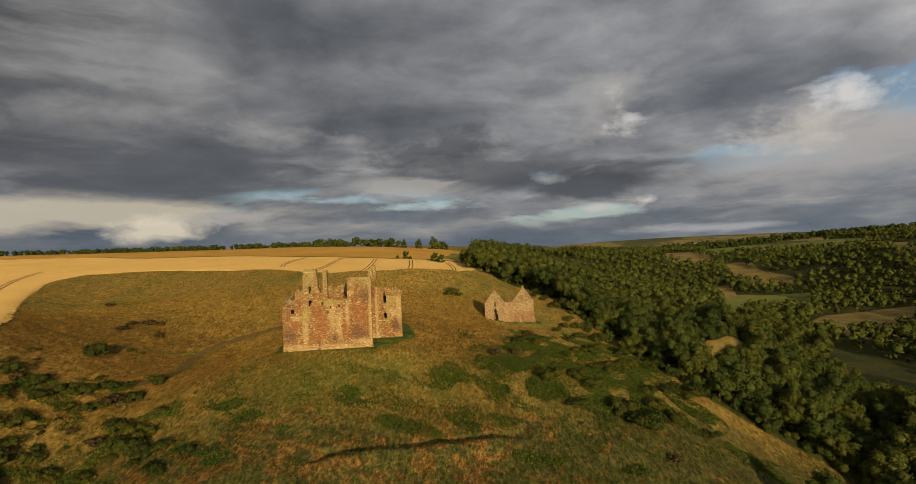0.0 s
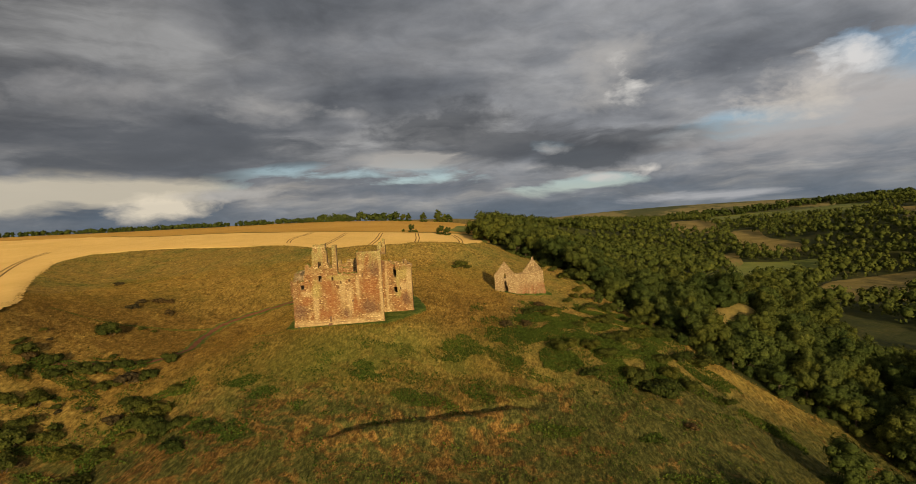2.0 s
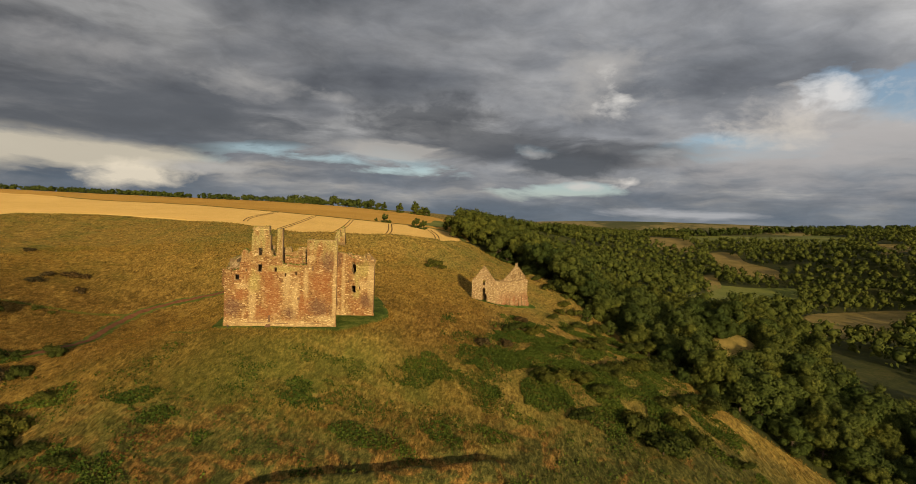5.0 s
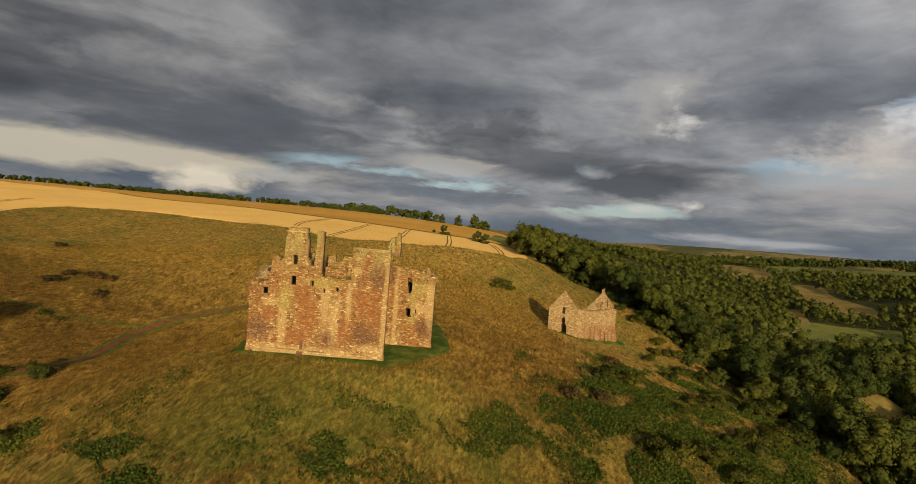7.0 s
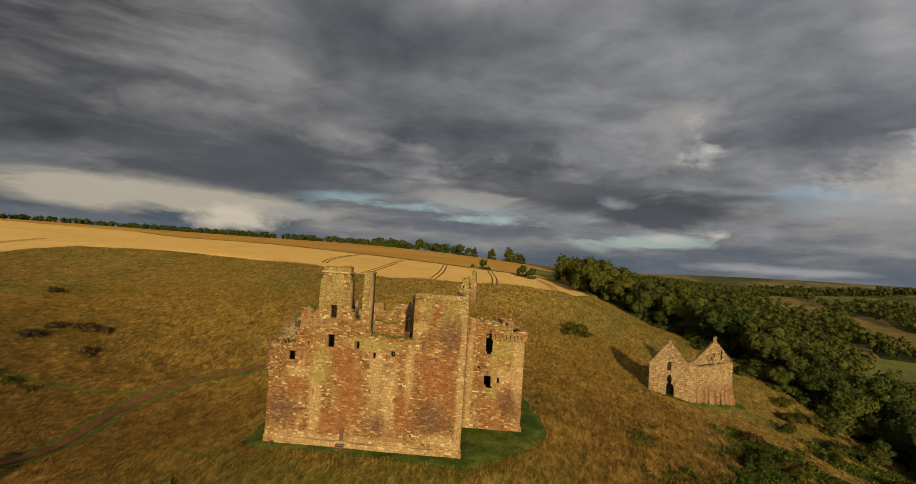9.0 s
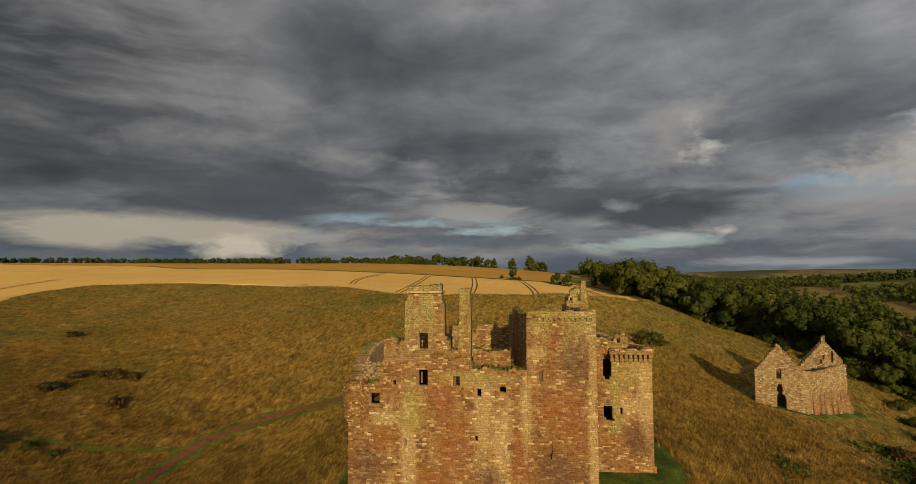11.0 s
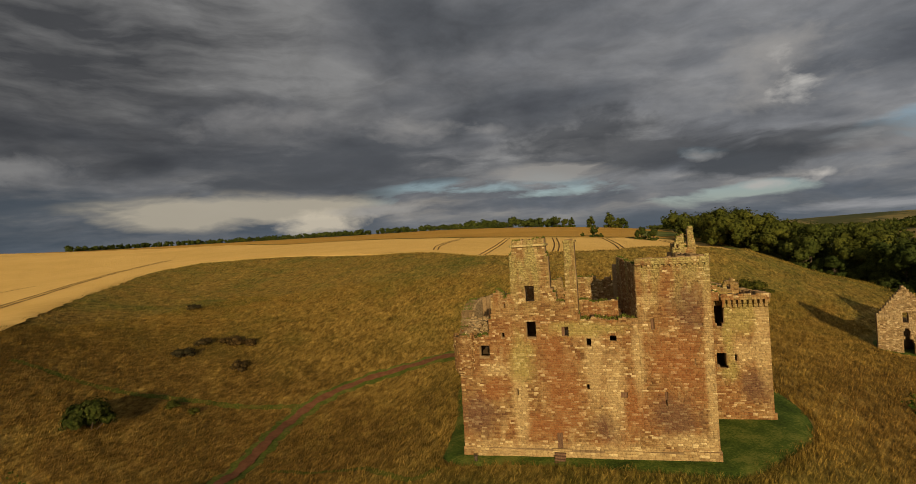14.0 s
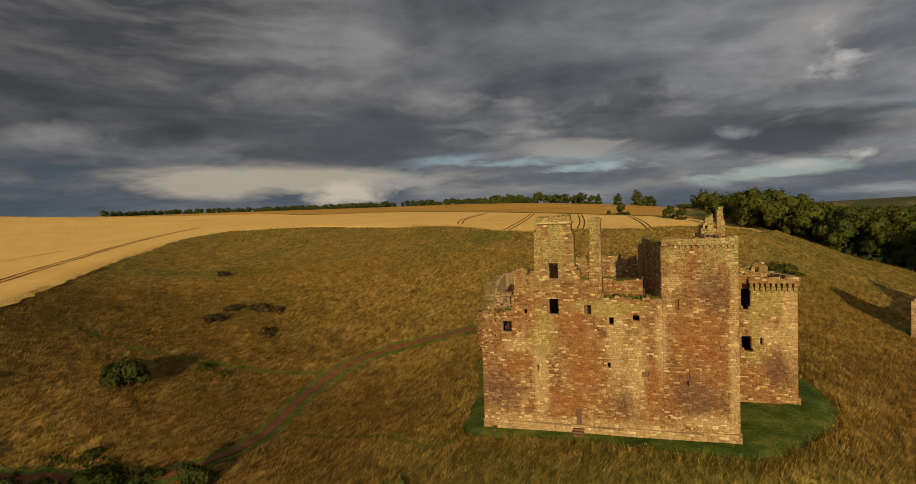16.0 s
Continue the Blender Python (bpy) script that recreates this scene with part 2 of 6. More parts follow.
def paint_meadow(n, p):
    broad = n.noise(p, 0.022, 5.0, 0.6, 0.6)
    patch = n.noise(p, 0.11, 5.0, 0.6, 0.8)
    streak = n.noise(n.stretch(p, (1.0, 0.35, 1.0)), 1.3, 5.0, 0.65, 0.5)
    fine = n.noise(p, 6.0, 3.0, 0.6)
    clump = n.noise(n.stretch(p, (1.0, 0.6, 1.0)), 0.45, 4.0, 0.65, 1.0)
    blade = n.math("ADD", n.math("MULTIPLY", streak, 0.48), n.math("ADD", n.math("MULTIPLY", clump, 0.27), n.math("MULTIPLY", n.noise(n.stretch(p, (1.0, 0.5, 1.0)), 3.6, 4.0, 0.7), 0.25)))
    dry = n.ramp(blade, [(0.37, (0.062, 0.041, 0.010)), (0.46, (0.182, 0.120, 0.027)), (0.53, (0.315, 0.214, 0.050)), (0.63, (0.54, 0.380, 0.115))])
    lush = n.ramp(blade, [(0.37, (0.050, 0.058, 0.011)), (0.49, (0.128, 0.128, 0.025)), (0.62, (0.26, 0.225, 0.052))])
    mixed = n.math("ADD", n.math("MULTIPLY", broad, 0.55), n.math("MULTIPLY", patch, 0.45))
    # short greener turf on the knoll below the castle, bracken soil on the spur
    for centre, reach, more in (((22, -24, 0), 52.0, 0.145), ((100, 0, -10), 45.0, 0.08), ((-10, 30, 0), 30.0, 0.07)):
        off = n.add("ShaderNodeVectorMath", {"operation": "DISTANCE"}, i0=n.stretch(p, (1.0, 1.0, 0.0)), i1=(centre[0], centre[1], 0)).outputs["Value"]
        mixed = n.math("MULTIPLY_ADD", n.grey(off, reach, reach * 0.2), more, mixed)
    colour = n.mix(n.grey(mixed, 0.45, 0.66), dry, lush)
    # rust-brown grass and dark herbage on the rough lower slope
    xyz = n.add("ShaderNodeSeparateXYZ", {}, i0=p)
    low = n.math("MULTIPLY_ADD", xyz.outputs[0], -0.25, xyz.outputs[1])
    low = n.math("MULTIPLY_ADD", patch, 40.0, low)
    rust = n.ramp(blade, [(0.38, (0.026, 0.015, 0.005)), (0.49, (0.106, 0.057, 0.015)), (0.60, (0.32, 0.180, 0.048))])
    herb = n.ramp(blade, [(0.38, (0.012, 0.017, 0.005)), (0.49, (0.044, 0.053, 0.013)), (0.60, (0.128, 0.122, 0.032))])
    # denser dark herbage here, with the slope's long shadows also put into the colour
    off = n.add("ShaderNodeVectorMath", {"operation": "DISTANCE"}, i0=n.stretch(p, (1.0, 1.0, 0.0)), i1=(135, -40, 0)).outputs["Value"]
    rough = n.mix(n.grey(n.math("MULTIPLY_ADD", n.grey(off, 80.0, 25.0), 0.10, n.noise(p, 0.16, 6.0, 0.68, 0.8)), 0.43, 0.54), rust, herb)
    colour = n.mix(n.math("MULTIPLY", n.grey(low, -12.0, -34.0), 0.92), colour, rough)
    russet = n.ramp(blade, [(0.38, (0.052, 0.027, 0.008)), (0.48, (0.140, 0.075, 0.019)), (0.55, (0.235, 0.132, 0.034)), (0.64, (0.42, 0.255, 0.075))])
    off = n.add("ShaderNodeVectorMath", {"operation": "DISTANCE"}, i0=n.stretch(p, (0.8, 1.0, 0.0)), i1=(-46, 8, 0)).outputs["Value"]
    side = n.add("ShaderNodeVectorMath", {"operation": "DISTANCE"}, i0=n.stretch(p, (1.0, 1.0, 0.0)), i1=(66, 26, 0)).outputs["Value"]
    off = n.math("MINIMUM", off, n.math("MULTIPLY_ADD", side, 1.3, 10.0))
    where = n.math("MULTIPLY", n.grey(off, 72.0, 30.0), n.grey(n.math("MULTIPLY_ADD", patch, 0.6, n.math("MULTIPLY", broad, 0.4)), 0.40, 0.52))
    colour = n.mix(n.math("MULTIPLY", where, 0.62), colour, russet)
    relief = n.math("ADD", n.math("MULTIPLY", blade, 1.4), n.math("MULTIPLY", fine, 0.25))
    return colour, relief


def paint_tuft(n, p):
    colour, relief = paint_meadow(n, p)
    chance = own_chance(n)
    tint = n.ramp(chance, [(0.0, (0.42, 0.39, 0.34)), (0.5, (0.84, 0.80, 0.72)), (1.0, (1.34, 1.24, 1.06))])
    return n.mix(1.0, colour, tint, "MULTIPLY"), None


def paint_lawn(n, p):
    a = n.noise(p, 0.25, 5.0, 0.6)
    b = n.noise(p, 3.5, 4.0, 0.6)
    colour = n.ramp(n.math("ADD", n.math("MULTIPLY", a, 0.6), n.math("MULTIPLY", b, 0.4)), [(0.38, (0.026, 0.048, 0.008)), (0.5, (0.064, 0.102, 0.015)), (0.61, (0.155, 0.168, 0.033))])
    return colour, b


def paint_wheat(n, p):
    a = n.noise(p, 0.02, 5.0, 0.6, 0.5)
    rows = n.noise(n.stretch(p, (1.2, 0.12, 1.0)), 0.8, 4.0, 0.6)
    fine = n.noise(p, 2.5, 4.0, 0.65)
    v = n.math("ADD", n.math("MULTIPLY", a, 0.4), n.math("ADD", n.math("MULTIPLY", rows, 0.35), n.math("MULTIPLY", fine, 0.25)))
    colour = n.ramp(v, [(0.33, (0.55, 0.362, 0.115)), (0.5, (0.63, 0.422, 0.142)), (0.66, (0.71, 0.490, 0.180))])
    return colour, fine


def paint_stubble(n, p):
    a = n.noise(p, 0.015, 5.0, 0.6, 0.5)
    rows = n.noise(n.stretch(p, (0.4, 1.2, 1.0)), 1.6, 5.0, 0.65)
    v = n.math("ADD", n.math("MULTIPLY", a, 0.5), n.math("MULTIPLY", rows, 0.5))
    colour = n.ramp(v, [(0.35, (0.330, 0.190, 0.042)), (0.5, (0.405, 0.240, 0.056)), (0.65, (0.475, 0.292, 0.078))])
    return colour, rows


def paint_pasture(n, p):
    a = n.noise(p, 0.02, 5.0, 0.6, 0.5)
    b = n.noise(p, 0.5, 4.0, 0.6)
    v = n.math("ADD", n.math("MULTIPLY", a, 0.6), n.math("MULTIPLY", b, 0.4))
    return n.ramp(v, [(0.35, (0.085, 0.108, 0.022)), (0.5, (0.150, 0.170, 0.036)), (0.66, (0.24, 0.225, 0.058))]), b


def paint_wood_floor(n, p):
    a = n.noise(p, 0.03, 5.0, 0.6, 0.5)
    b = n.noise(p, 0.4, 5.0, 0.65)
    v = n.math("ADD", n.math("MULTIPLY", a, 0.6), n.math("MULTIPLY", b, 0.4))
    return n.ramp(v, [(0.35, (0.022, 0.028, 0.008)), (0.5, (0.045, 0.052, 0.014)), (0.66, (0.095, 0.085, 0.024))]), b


def paint_moor(n, p):
    a = n.noise(n.stretch(p, (1.0, 0.4, 1.0)), 0.0022, 4.0, 0.55, 0.3)
    b = n.noise(p, 0.02, 5.0, 0.65)
    v = n.math("ADD", n.math("MULTIPLY", a, 0.75), n.math("MULTIPLY", b, 0.25))
    return n.ramp(v, [(0.40, (0.060, 0.075, 0.026)), (0.49, (0.095, 0.095, 0.034)), (0.53, (0.22, 0.180, 0.066)), (0.64, (0.27, 0.215, 0.085))]), b


def paint_ley(n, p):
    a = n.noise(p, 0.03, 5.0, 0.6, 0.5)
    b = n.noise(p, 0.5, 4.0, 0.6)
    v = n.math("ADD", n.math("MULTIPLY", a, 0.6), n.math("MULTIPLY", b, 0.4))
    return n.ramp(v, [(0.35, (0.13, 0.105, 0.028)), (0.5, (0.215, 0.162, 0.048)), (0.66, (0.31, 0.225, 0.075))]), b


def paint_verge(n, p):
    a = n.noise(p, 0.3, 5.0, 0.6)
    b = n.noise(p, 2.5, 4.0, 0.65)
    v = n.math("ADD", n.math("MULTIPLY", a, 0.5), n.math("MULTIPLY", b, 0.5))
    return n.ramp(v, [(0.36, (0.040, 0.060, 0.009)), (0.5, (0.095, 0.120, 0.019)), (0.64, (0.20, 0.175, 0.038))]), b


def paint_earth(n, p):
    a = n.noise(p, 0.8, 5.0, 0.65, 0.3)
    b = n.noise(p, 6.0, 4.0, 0.6)
    v = n.math("ADD", n.math("MULTIPLY", a, 0.6), n.math("MULTIPLY", b, 0.4))
    return n.ramp(v, [(0.33, (0.105, 0.043, 0.021)), (0.5, (0.165, 0.070, 0.033)), (0.68, (0.24, 0.112, 0.056))]), b


def paint_rut(n, p):
    a = n.noise(p, 1.5, 4.0, 0.6)
    return n.ramp(a, [(0.35, (0.10, 0.060, 0.021)), (0.65, (0.19, 0.115, 0.040))]), a


# weather stains on the front: middle x, z, half width, half height, kind
STAINS = [
    (2.4, 5.6, 2.9, 2.6, "dark"), (11.0, 4.6, 3.2, 1.8, "red"), (13.6, 8.6, 2.6, 4.6, "red"), (12.6, 13.6, 2.4, 2.4, "red"), (18.4, 4.6, 1.8, 1.9, "dark"),
    (21.8, 7.4, 1.6, 3.4, "red"), (26.4, 6.2, 3.0, 2.6, "dark"), (28.4, 19.6, 2.0, 3.0, "dark"), (27.0, 13.0, 3.0, 3.2, "red"), (37.4, 6.8, 2.0, 2.4, "dark"), (36.6, 16.2, 3.4, 2.6, "moss"), (36.8, 11.5, 2.6, 2.0, "pale"),
    (7.8, 8.0, 1.0, 5.8, "pale"), (8.2, 13.2, 1.7, 3.0, "moss"), (17.4, 12.4, 1.2, 5.6, "pale"), (19.6, 9.6, 1.3, 5.6, "pale"), (16.0, 17.0, 5.0, 0.9, "moss"), (24.2, 20.2, 1.6, 0.8, "pale"),
    (22.6, 13.5, 0.7, 5.0, "pale"), (30.6, 8.0, 0.55, 14.0, "pale"), (15.5, 1.4, 17.0, 1.3, "pale"), (28.0, 3.3, 3.4, 1.1, "pale"), (34.6, 9.0, 1.2, 1.6, "moss"), (38.8, 13.0, 1.0, 6.0, "pale"), (34.6, 14.5, 0.7, 5.0, "moss"), (4.8, 11.8, 1.8, 1.0, "pale"), (4.6, 9.4, 2.0, 1.6, "red"),
]


def paint_sandstone(n, p):
    chance = own_chance(n)
    grain = n.noise(p, 5.0, 6.0, 0.65)
    broad = n.noise(p, 0.17, 5.0, 0.55, 0.9)
    runs = n.noise(n.stretch(p, (1.0, 1.0, 0.22)), 0.6, 6.0, 0.65, 0.2)
    stone = n.ramp(chance, [(0.0, (0.130, 0.066, 0.027)), (0.22, (0.205, 0.115, 0.044)), (0.46, (0.262, 0.158, 0.062)), (0.68, (0.320, 0.208, 0.088)), (0.78, (0.225, 0.112, 0.042)), (0.90, (0.42, 0.300, 0.140)), (1.0, (0.62, 0.49, 0.27))])
    tones = {"red": n.mix(0.66, stone, (0.250, 0.092, 0.030, 1)), "dark": n.mix(0.74, stone, (0.105, 0.050, 0.034, 1)), "pale": n.mix(0.42, stone, (0.60, 0.475, 0.235, 1)), "moss": n.mix(0.5, stone, (0.36, 0.335, 0.105, 1))}
    xyz = n.add("ShaderNodeSeparateXYZ", {}, i0=p)
    x, z = xyz.outputs[0], xyz.outputs[2]
    edge = n.noise(n.stretch(p, (1.0, 1.0, 0.6)), 0.55, 7.0, 0.68, 0.6)
    colour = n.mix(n.math("MULTIPLY", n.grey(broad, 0.45, 0.58), 0.55), stone, tones["red"])
    colour = n.mix(n.math("MULTIPLY", n.grey(runs, 0.55, 0.64), 0.6), colour, tones["pale"])
    for cx, cz, rx, rz, kind in STAINS:
        a = n.math("MULTIPLY", n.math("SUBTRACT", x, cx), 1 / rx)
        b = n.math("MULTIPLY", n.math("SUBTRACT", z, cz), 1 / rz)
        far = n.math("SQRT", n.math("ADD", n.math("MULTIPLY", a, a), n.math("MULTIPLY", b, b)))
        amount = n.grey(n.math("MULTIPLY_ADD", edge, -2.2, far), 0.15, -0.55)
        colour = n.mix(n.math("MULTIPLY", amount, 0.95), colour, tones[kind])
    moss = n.noise(n.stretch(p, (1.0, 1.0, 0.25)), 0.45, 6.0, 0.65, 0.5)
    high = n.grey(n.math("MULTIPLY_ADD", moss, 14.0, z), 26.0, 33.0)
    lichen = n.ramp(grain, [(0.35, (0.17, 0.160, 0.052)), (0.6, (0.40, 0.355, 0.140))])
    colour = n.mix(n.math("MULTIPLY", n.math("MULTIPLY", n.grey(moss, 0.42, 0.54), high), 0.75), colour, lichen)
    fleck = n.ramp(grain, [(0.28, (0.50, 0.47, 0.44)), (0.5, (1.0, 1.0, 1.0)), (0.75, (1.30, 1.27, 1.2))])
    return n.mix(1.0, colour, fleck, "MULTIPLY"), grain


def paint_rubble(n, p):
    chance = own_chance(n)
    grain = n.noise(p, 4.0, 6.0, 0.7)
    broad = n.noise(p, 0.45, 5.0, 0.62, 0.8)
    stone = n.ramp(chance, [(0.0, (0.17, 0.112, 0.055)), (0.25, (0.27, 0.188, 0.092)), (0.5, (0.35, 0.254, 0.128)), (0.72, (0.29, 0.190, 0.096)), (0.88, (0.43, 0.325, 0.178)), (1.0, (0.58, 0.465, 0.28))])
    xyz = n.add("ShaderNodeSeparateXYZ", {}, i0=p)
    # red stone where the outer skin of the long wall has fallen
    foot = n.grey(n.math("ADD", xyz.outputs[2], n.math("MULTIPLY", broad, 9.0)), 8.6, 6.4)
    along = n.grey(n.math("MULTIPLY_ADD", broad, 4.0, xyz.outputs[0]), 82.0, 85.0)
    red = n.mix(0.66, stone, (0.235, 0.080, 0.034, 1))
    colour = n.mix(n.math("MULTIPLY", n.math("MULTIPLY", n.grey(broad, 0.36, 0.52), foot), along), stone, red)
    bleach = n.mix(0.5, stone, (0.52, 0.415, 0.24, 1))
    colour = n.mix(n.math("MULTIPLY", n.grey(n.noise(p, 0.3, 5.0, 0.6, 0.6), 0.5, 0.6), n.math("SUBTRACT", 0.7, n.math("MULTIPLY", foot, 0.5))), colour, bleach)
    fleck = n.ramp(grain, [(0.30, (0.45, 0.43, 0.40)), (0.5, (1.0, 1.0, 1.0)), (0.72, (1.3, 1.25, 1.18))])
    return n.mix(1.0, colour, fleck, "MULTIPLY"), grain


def paint_mortar(n, p):
    a = n.noise(p, 3.0, 5.0, 0.65)
    b = n.noise(p, 0.25, 4.0, 0.6, 0.5)
    v = n.math("ADD", n.math("MULTIPLY", a, 0.5), n.math("MULTIPLY", b, 0.5))
    return n.ramp(v, [(0.33, (0.15, 0.095, 0.048)), (0.5, (0.26, 0.175, 0.088)), (0.67, (0.38, 0.275, 0.145))]), a


def leaf_paint(stops):
    def paint(n, p):
        chance = own_chance(n)
        whole = n.add("ShaderNodeObjectInfo").outputs["Random"]
        colour = n.ramp(chance, stops)
        tint = n.ramp(whole, [(0.0, (0.72, 0.80, 0.8)), (0.5, (1.0, 1.0, 1.0)), (1.0, (1.35, 1.18, 0.95))])
        patch = n.noise(p, 0.03, 3.0, 0.6)
        drift = n.ramp(patch, [(0.35, (0.75, 0.8, 0.8)), (0.65, (1.25, 1.15, 1.0))])
        spray = n.noise(p, 2.0, 4.0, 0.7, 0.3)
        fleck = n.ramp(spray, [(0.34, (0.42, 0.45, 0.42)), (0.5, (1.0, 1.0, 1.0)), (0.66, (1.55, 1.48, 1.25))])
        colour = n.mix(1.0, n.mix(1.0, colour, tint, "MULTIPLY"), drift, "MULTIPLY")
        return n.mix(1.0, colour, fleck, "MULTIPLY"), spray
    return paint


def paint_bark(n, p):
    a = n.noise(n.stretch(p, (3.0, 3.0, 0.6)), 2.0, 5.0, 0.65)
    return n.ramp(a, [(0.35, (0.045, 0.032, 0.022)), (0.65, (0.14, 0.105, 0.075))]), a


def paint_wood(n, p):
    a = n.noise(n.stretch(p, (6.0, 6.0, 0.8)), 1.5, 5.0, 0.6)
    return n.ramp(a, [(0.35, (0.10, 0.055, 0.032)), (0.65, (0.20, 0.115, 0.065))]), a


M_MEADOW = surface("meadow_ground", paint_meadow, 0.95, (0.9, 0.5), 0.1)
M_TUFT = surface("dry_grass_blades", paint_tuft, 0.85, None, 0.1)
M_LAWN = surface("mown_grass", paint_lawn, 0.95, (0.5, 0.1), 0.1)
M_WHEAT = surface("ripe_wheat", paint_wheat, 0.9, (0.6, 0.3), 0.1, 8.0)
M_STUBBLE = surface("barley_far_field", paint_stubble, 0.9, (0.6, 0.3), 0.1, 8.0)
M_PASTURE = surface("pasture_grass", paint_pasture, 0.95, (0.4, 0.3), 0.1)
M_FLOOR = surface("woodland_floor", paint_wood_floor, 0.95, (0.5, 0.4), 0.1)
M_MOOR = surface("moorland", paint_moor, 0.95, (0.4, 0.5), 0.1)
M_LEY = surface("dry_pasture_grass", paint_ley, 0.95, (0.4, 0.3), 0.1)
M_EARTH = surface("bare_earth", paint_earth, 0.95, (0.8, 0.08), 0.1)
M_VERGE = surface("trodden_verge", paint_verge, 0.95, (0.6, 0.15), 0.1)
M_RUT = surface("wheel_rut", paint_rut, 0.95, (0.6, 0.1), 0.1)
M_STONE = surface("weathered_sandstone", paint_sandstone, 0.9, (0.6, 0.04), 0.15)
M_RUBBLE = surface("rubble_stone", paint_rubble, 0.92, (0.7, 0.05), 0.15)
M_MORTAR = surface("lime_mortar", paint_mortar, 0.95, (0.7, 0.05), 0.1)
M_LEAF = surface("broad_leaves", leaf_paint([(0.0, (0.036, 0.051, 0.013)), (0.5, (0.046, 0.063, 0.016)), (1.0, (0.064, 0.081, 0.021))]), 0.9, (0.5, 0.3), 0.05)
M_GORSE = surface("gorse_leaves", leaf_paint([(0.0, (0.027, 0.036, 0.008)), (0.5, (0.043, 0.054, 0.012)), (1.0, (0.072, 0.076, 0.019))]), 0.9, (0.5, 0.3), 0.05)
M_BRACKEN = surface("bracken_fronds", leaf_paint([(0.0, (0.026, 0.046, 0.008)), (0.5, (0.050, 0.077, 0.014)), (1.0, (0.094, 0.114, 0.021))]), 0.9, (0.5, 0.3), 0.05)
M_DRYBUSH = surface("dry_brush", leaf_paint([(0.0, (0.024, 0.018, 0.009)), (0.5, (0.044, 0.034, 0.016)), (1.0, (0.085, 0.064, 0.030))]), 0.8, (0.5, 0.3), 0.1)
M_BARK = surface("bark", paint_bark, 0.9, (0.8, 0.05), 0.15)
M_WOOD = surface("weathered_oak", paint_wood, 0.8, (0.4, 0.02), 0.2)

# ---- land ----
RISES_SLOPE = [
    (60, -120, 90, -29.1), (-30, 30, 45, -16.2), (-60, -60, 45, -31.2), (30, 150, 45, 18.3), (-60, -180, 90, -43.5),
    (-90, 60, 45, -5.3), (120, 240, 90, 5.2), (-300, 0, 90, 12.4), (180, -30, 45, -15.5), (-120, -30, 45, 7.4),
    (60, -120, 45, 13.3), (120, -180, 90, -30.2), (-60, 150, 45, 5.6), (120, -120, 45, 12.7), (-240, 120, 90, 5.6),
    (120, 120, 45, 9.9),
]
RISES_MEADOW = [
    (180, 360, 90, -13.1), (300, -60, 90, 5.2), (120, 0, 45, 4.5), (0, 30, 45, 4.2), (0, 240, 90, 13.2),
    (-150, 180, 45, 3.4), (-30, 90, 45, 2.0), (-180, 30, 45, 4.2), (-90, -60, 45, 27.3), (60, -30, 45, -4.8),
    (-120, 120, 45, -4.6), (-150, -60, 45, -15.3), (240, 180, 90, -5.0), (0, 180, 45, -8.4), (-60, 0, 45, -5.9),
    (-300, 240, 90, 4.3),
]
RISES_FAR = [
    (-400, 1200, 600, 12.6), (1200, 1200, 600, 106.1), (-700, 150, 220, 31.1), (-100, 450, 220, 16.6), (800, 300, 220, 51.0),
    (400, 1600, 600, 96.6), (-700, 600, 220, 23.0), (200, 750, 220, 15.3), (650, -150, 220, 24.7), (-400, 450, 220, 13.5),
    (800, 600, 220, 48.0), (650, 450, 220, -25.2), (200, 450, 220, 18.9), (350, 900, 220, 25.2), (-100, 750, 220, 13.1),
    (-550, 0, 220, 4.8), (800, 900, 220, 1.9), (650, 900, 220, -7.2), (350, 750, 220, -14.8), (-400, 750, 220, 11.8),
    (800, 1600, 600, -68.2), (-550, 300, 220, 5.7), (198, 102, 25, 19.0),
]


# near edge of the wheat, the boundary between the two crops, and the far edge on the skyline
EDGE = [(-84, -130), (-84, -60), (-90, -22), (-101, 0), (-114, 17), (-134, 44), (-164, 90), (-190, 140), (-193, 168), (-163, 182), (-126, 182), (-93, 173), (-66, 160), (-43, 148), (-12, 136), (20, 128), (42, 136), (57, 144), (64, 158), (68, 178)]
HEDGE = [(-900, -300), (-760, 0), (-640, 220), (-520, 330), (-420, 370), (-322, 372), (-250, 352), (-162, 332), (-120, 316), (-60, 300), (-20, 292), (10, 288), (25, 288), (42, 280), (60, 252), (67, 218), (70, 186)]
SKY_EDGE = [(-1250, -300), (-1150, 200), (-980, 520), (-760, 690), (-560, 760), (-400, 770), (-260, 720), (-150, 610), (-80, 580), (-30, 566), (15, 552), (45, 500), (62, 420), (69, 340), (71, 260), (73, 192)]


def soft_step(v, lo, hi):
    t = np.clip((v - lo) / (hi - lo), 0, 1)
    return t * t * (3 - 2 * t)


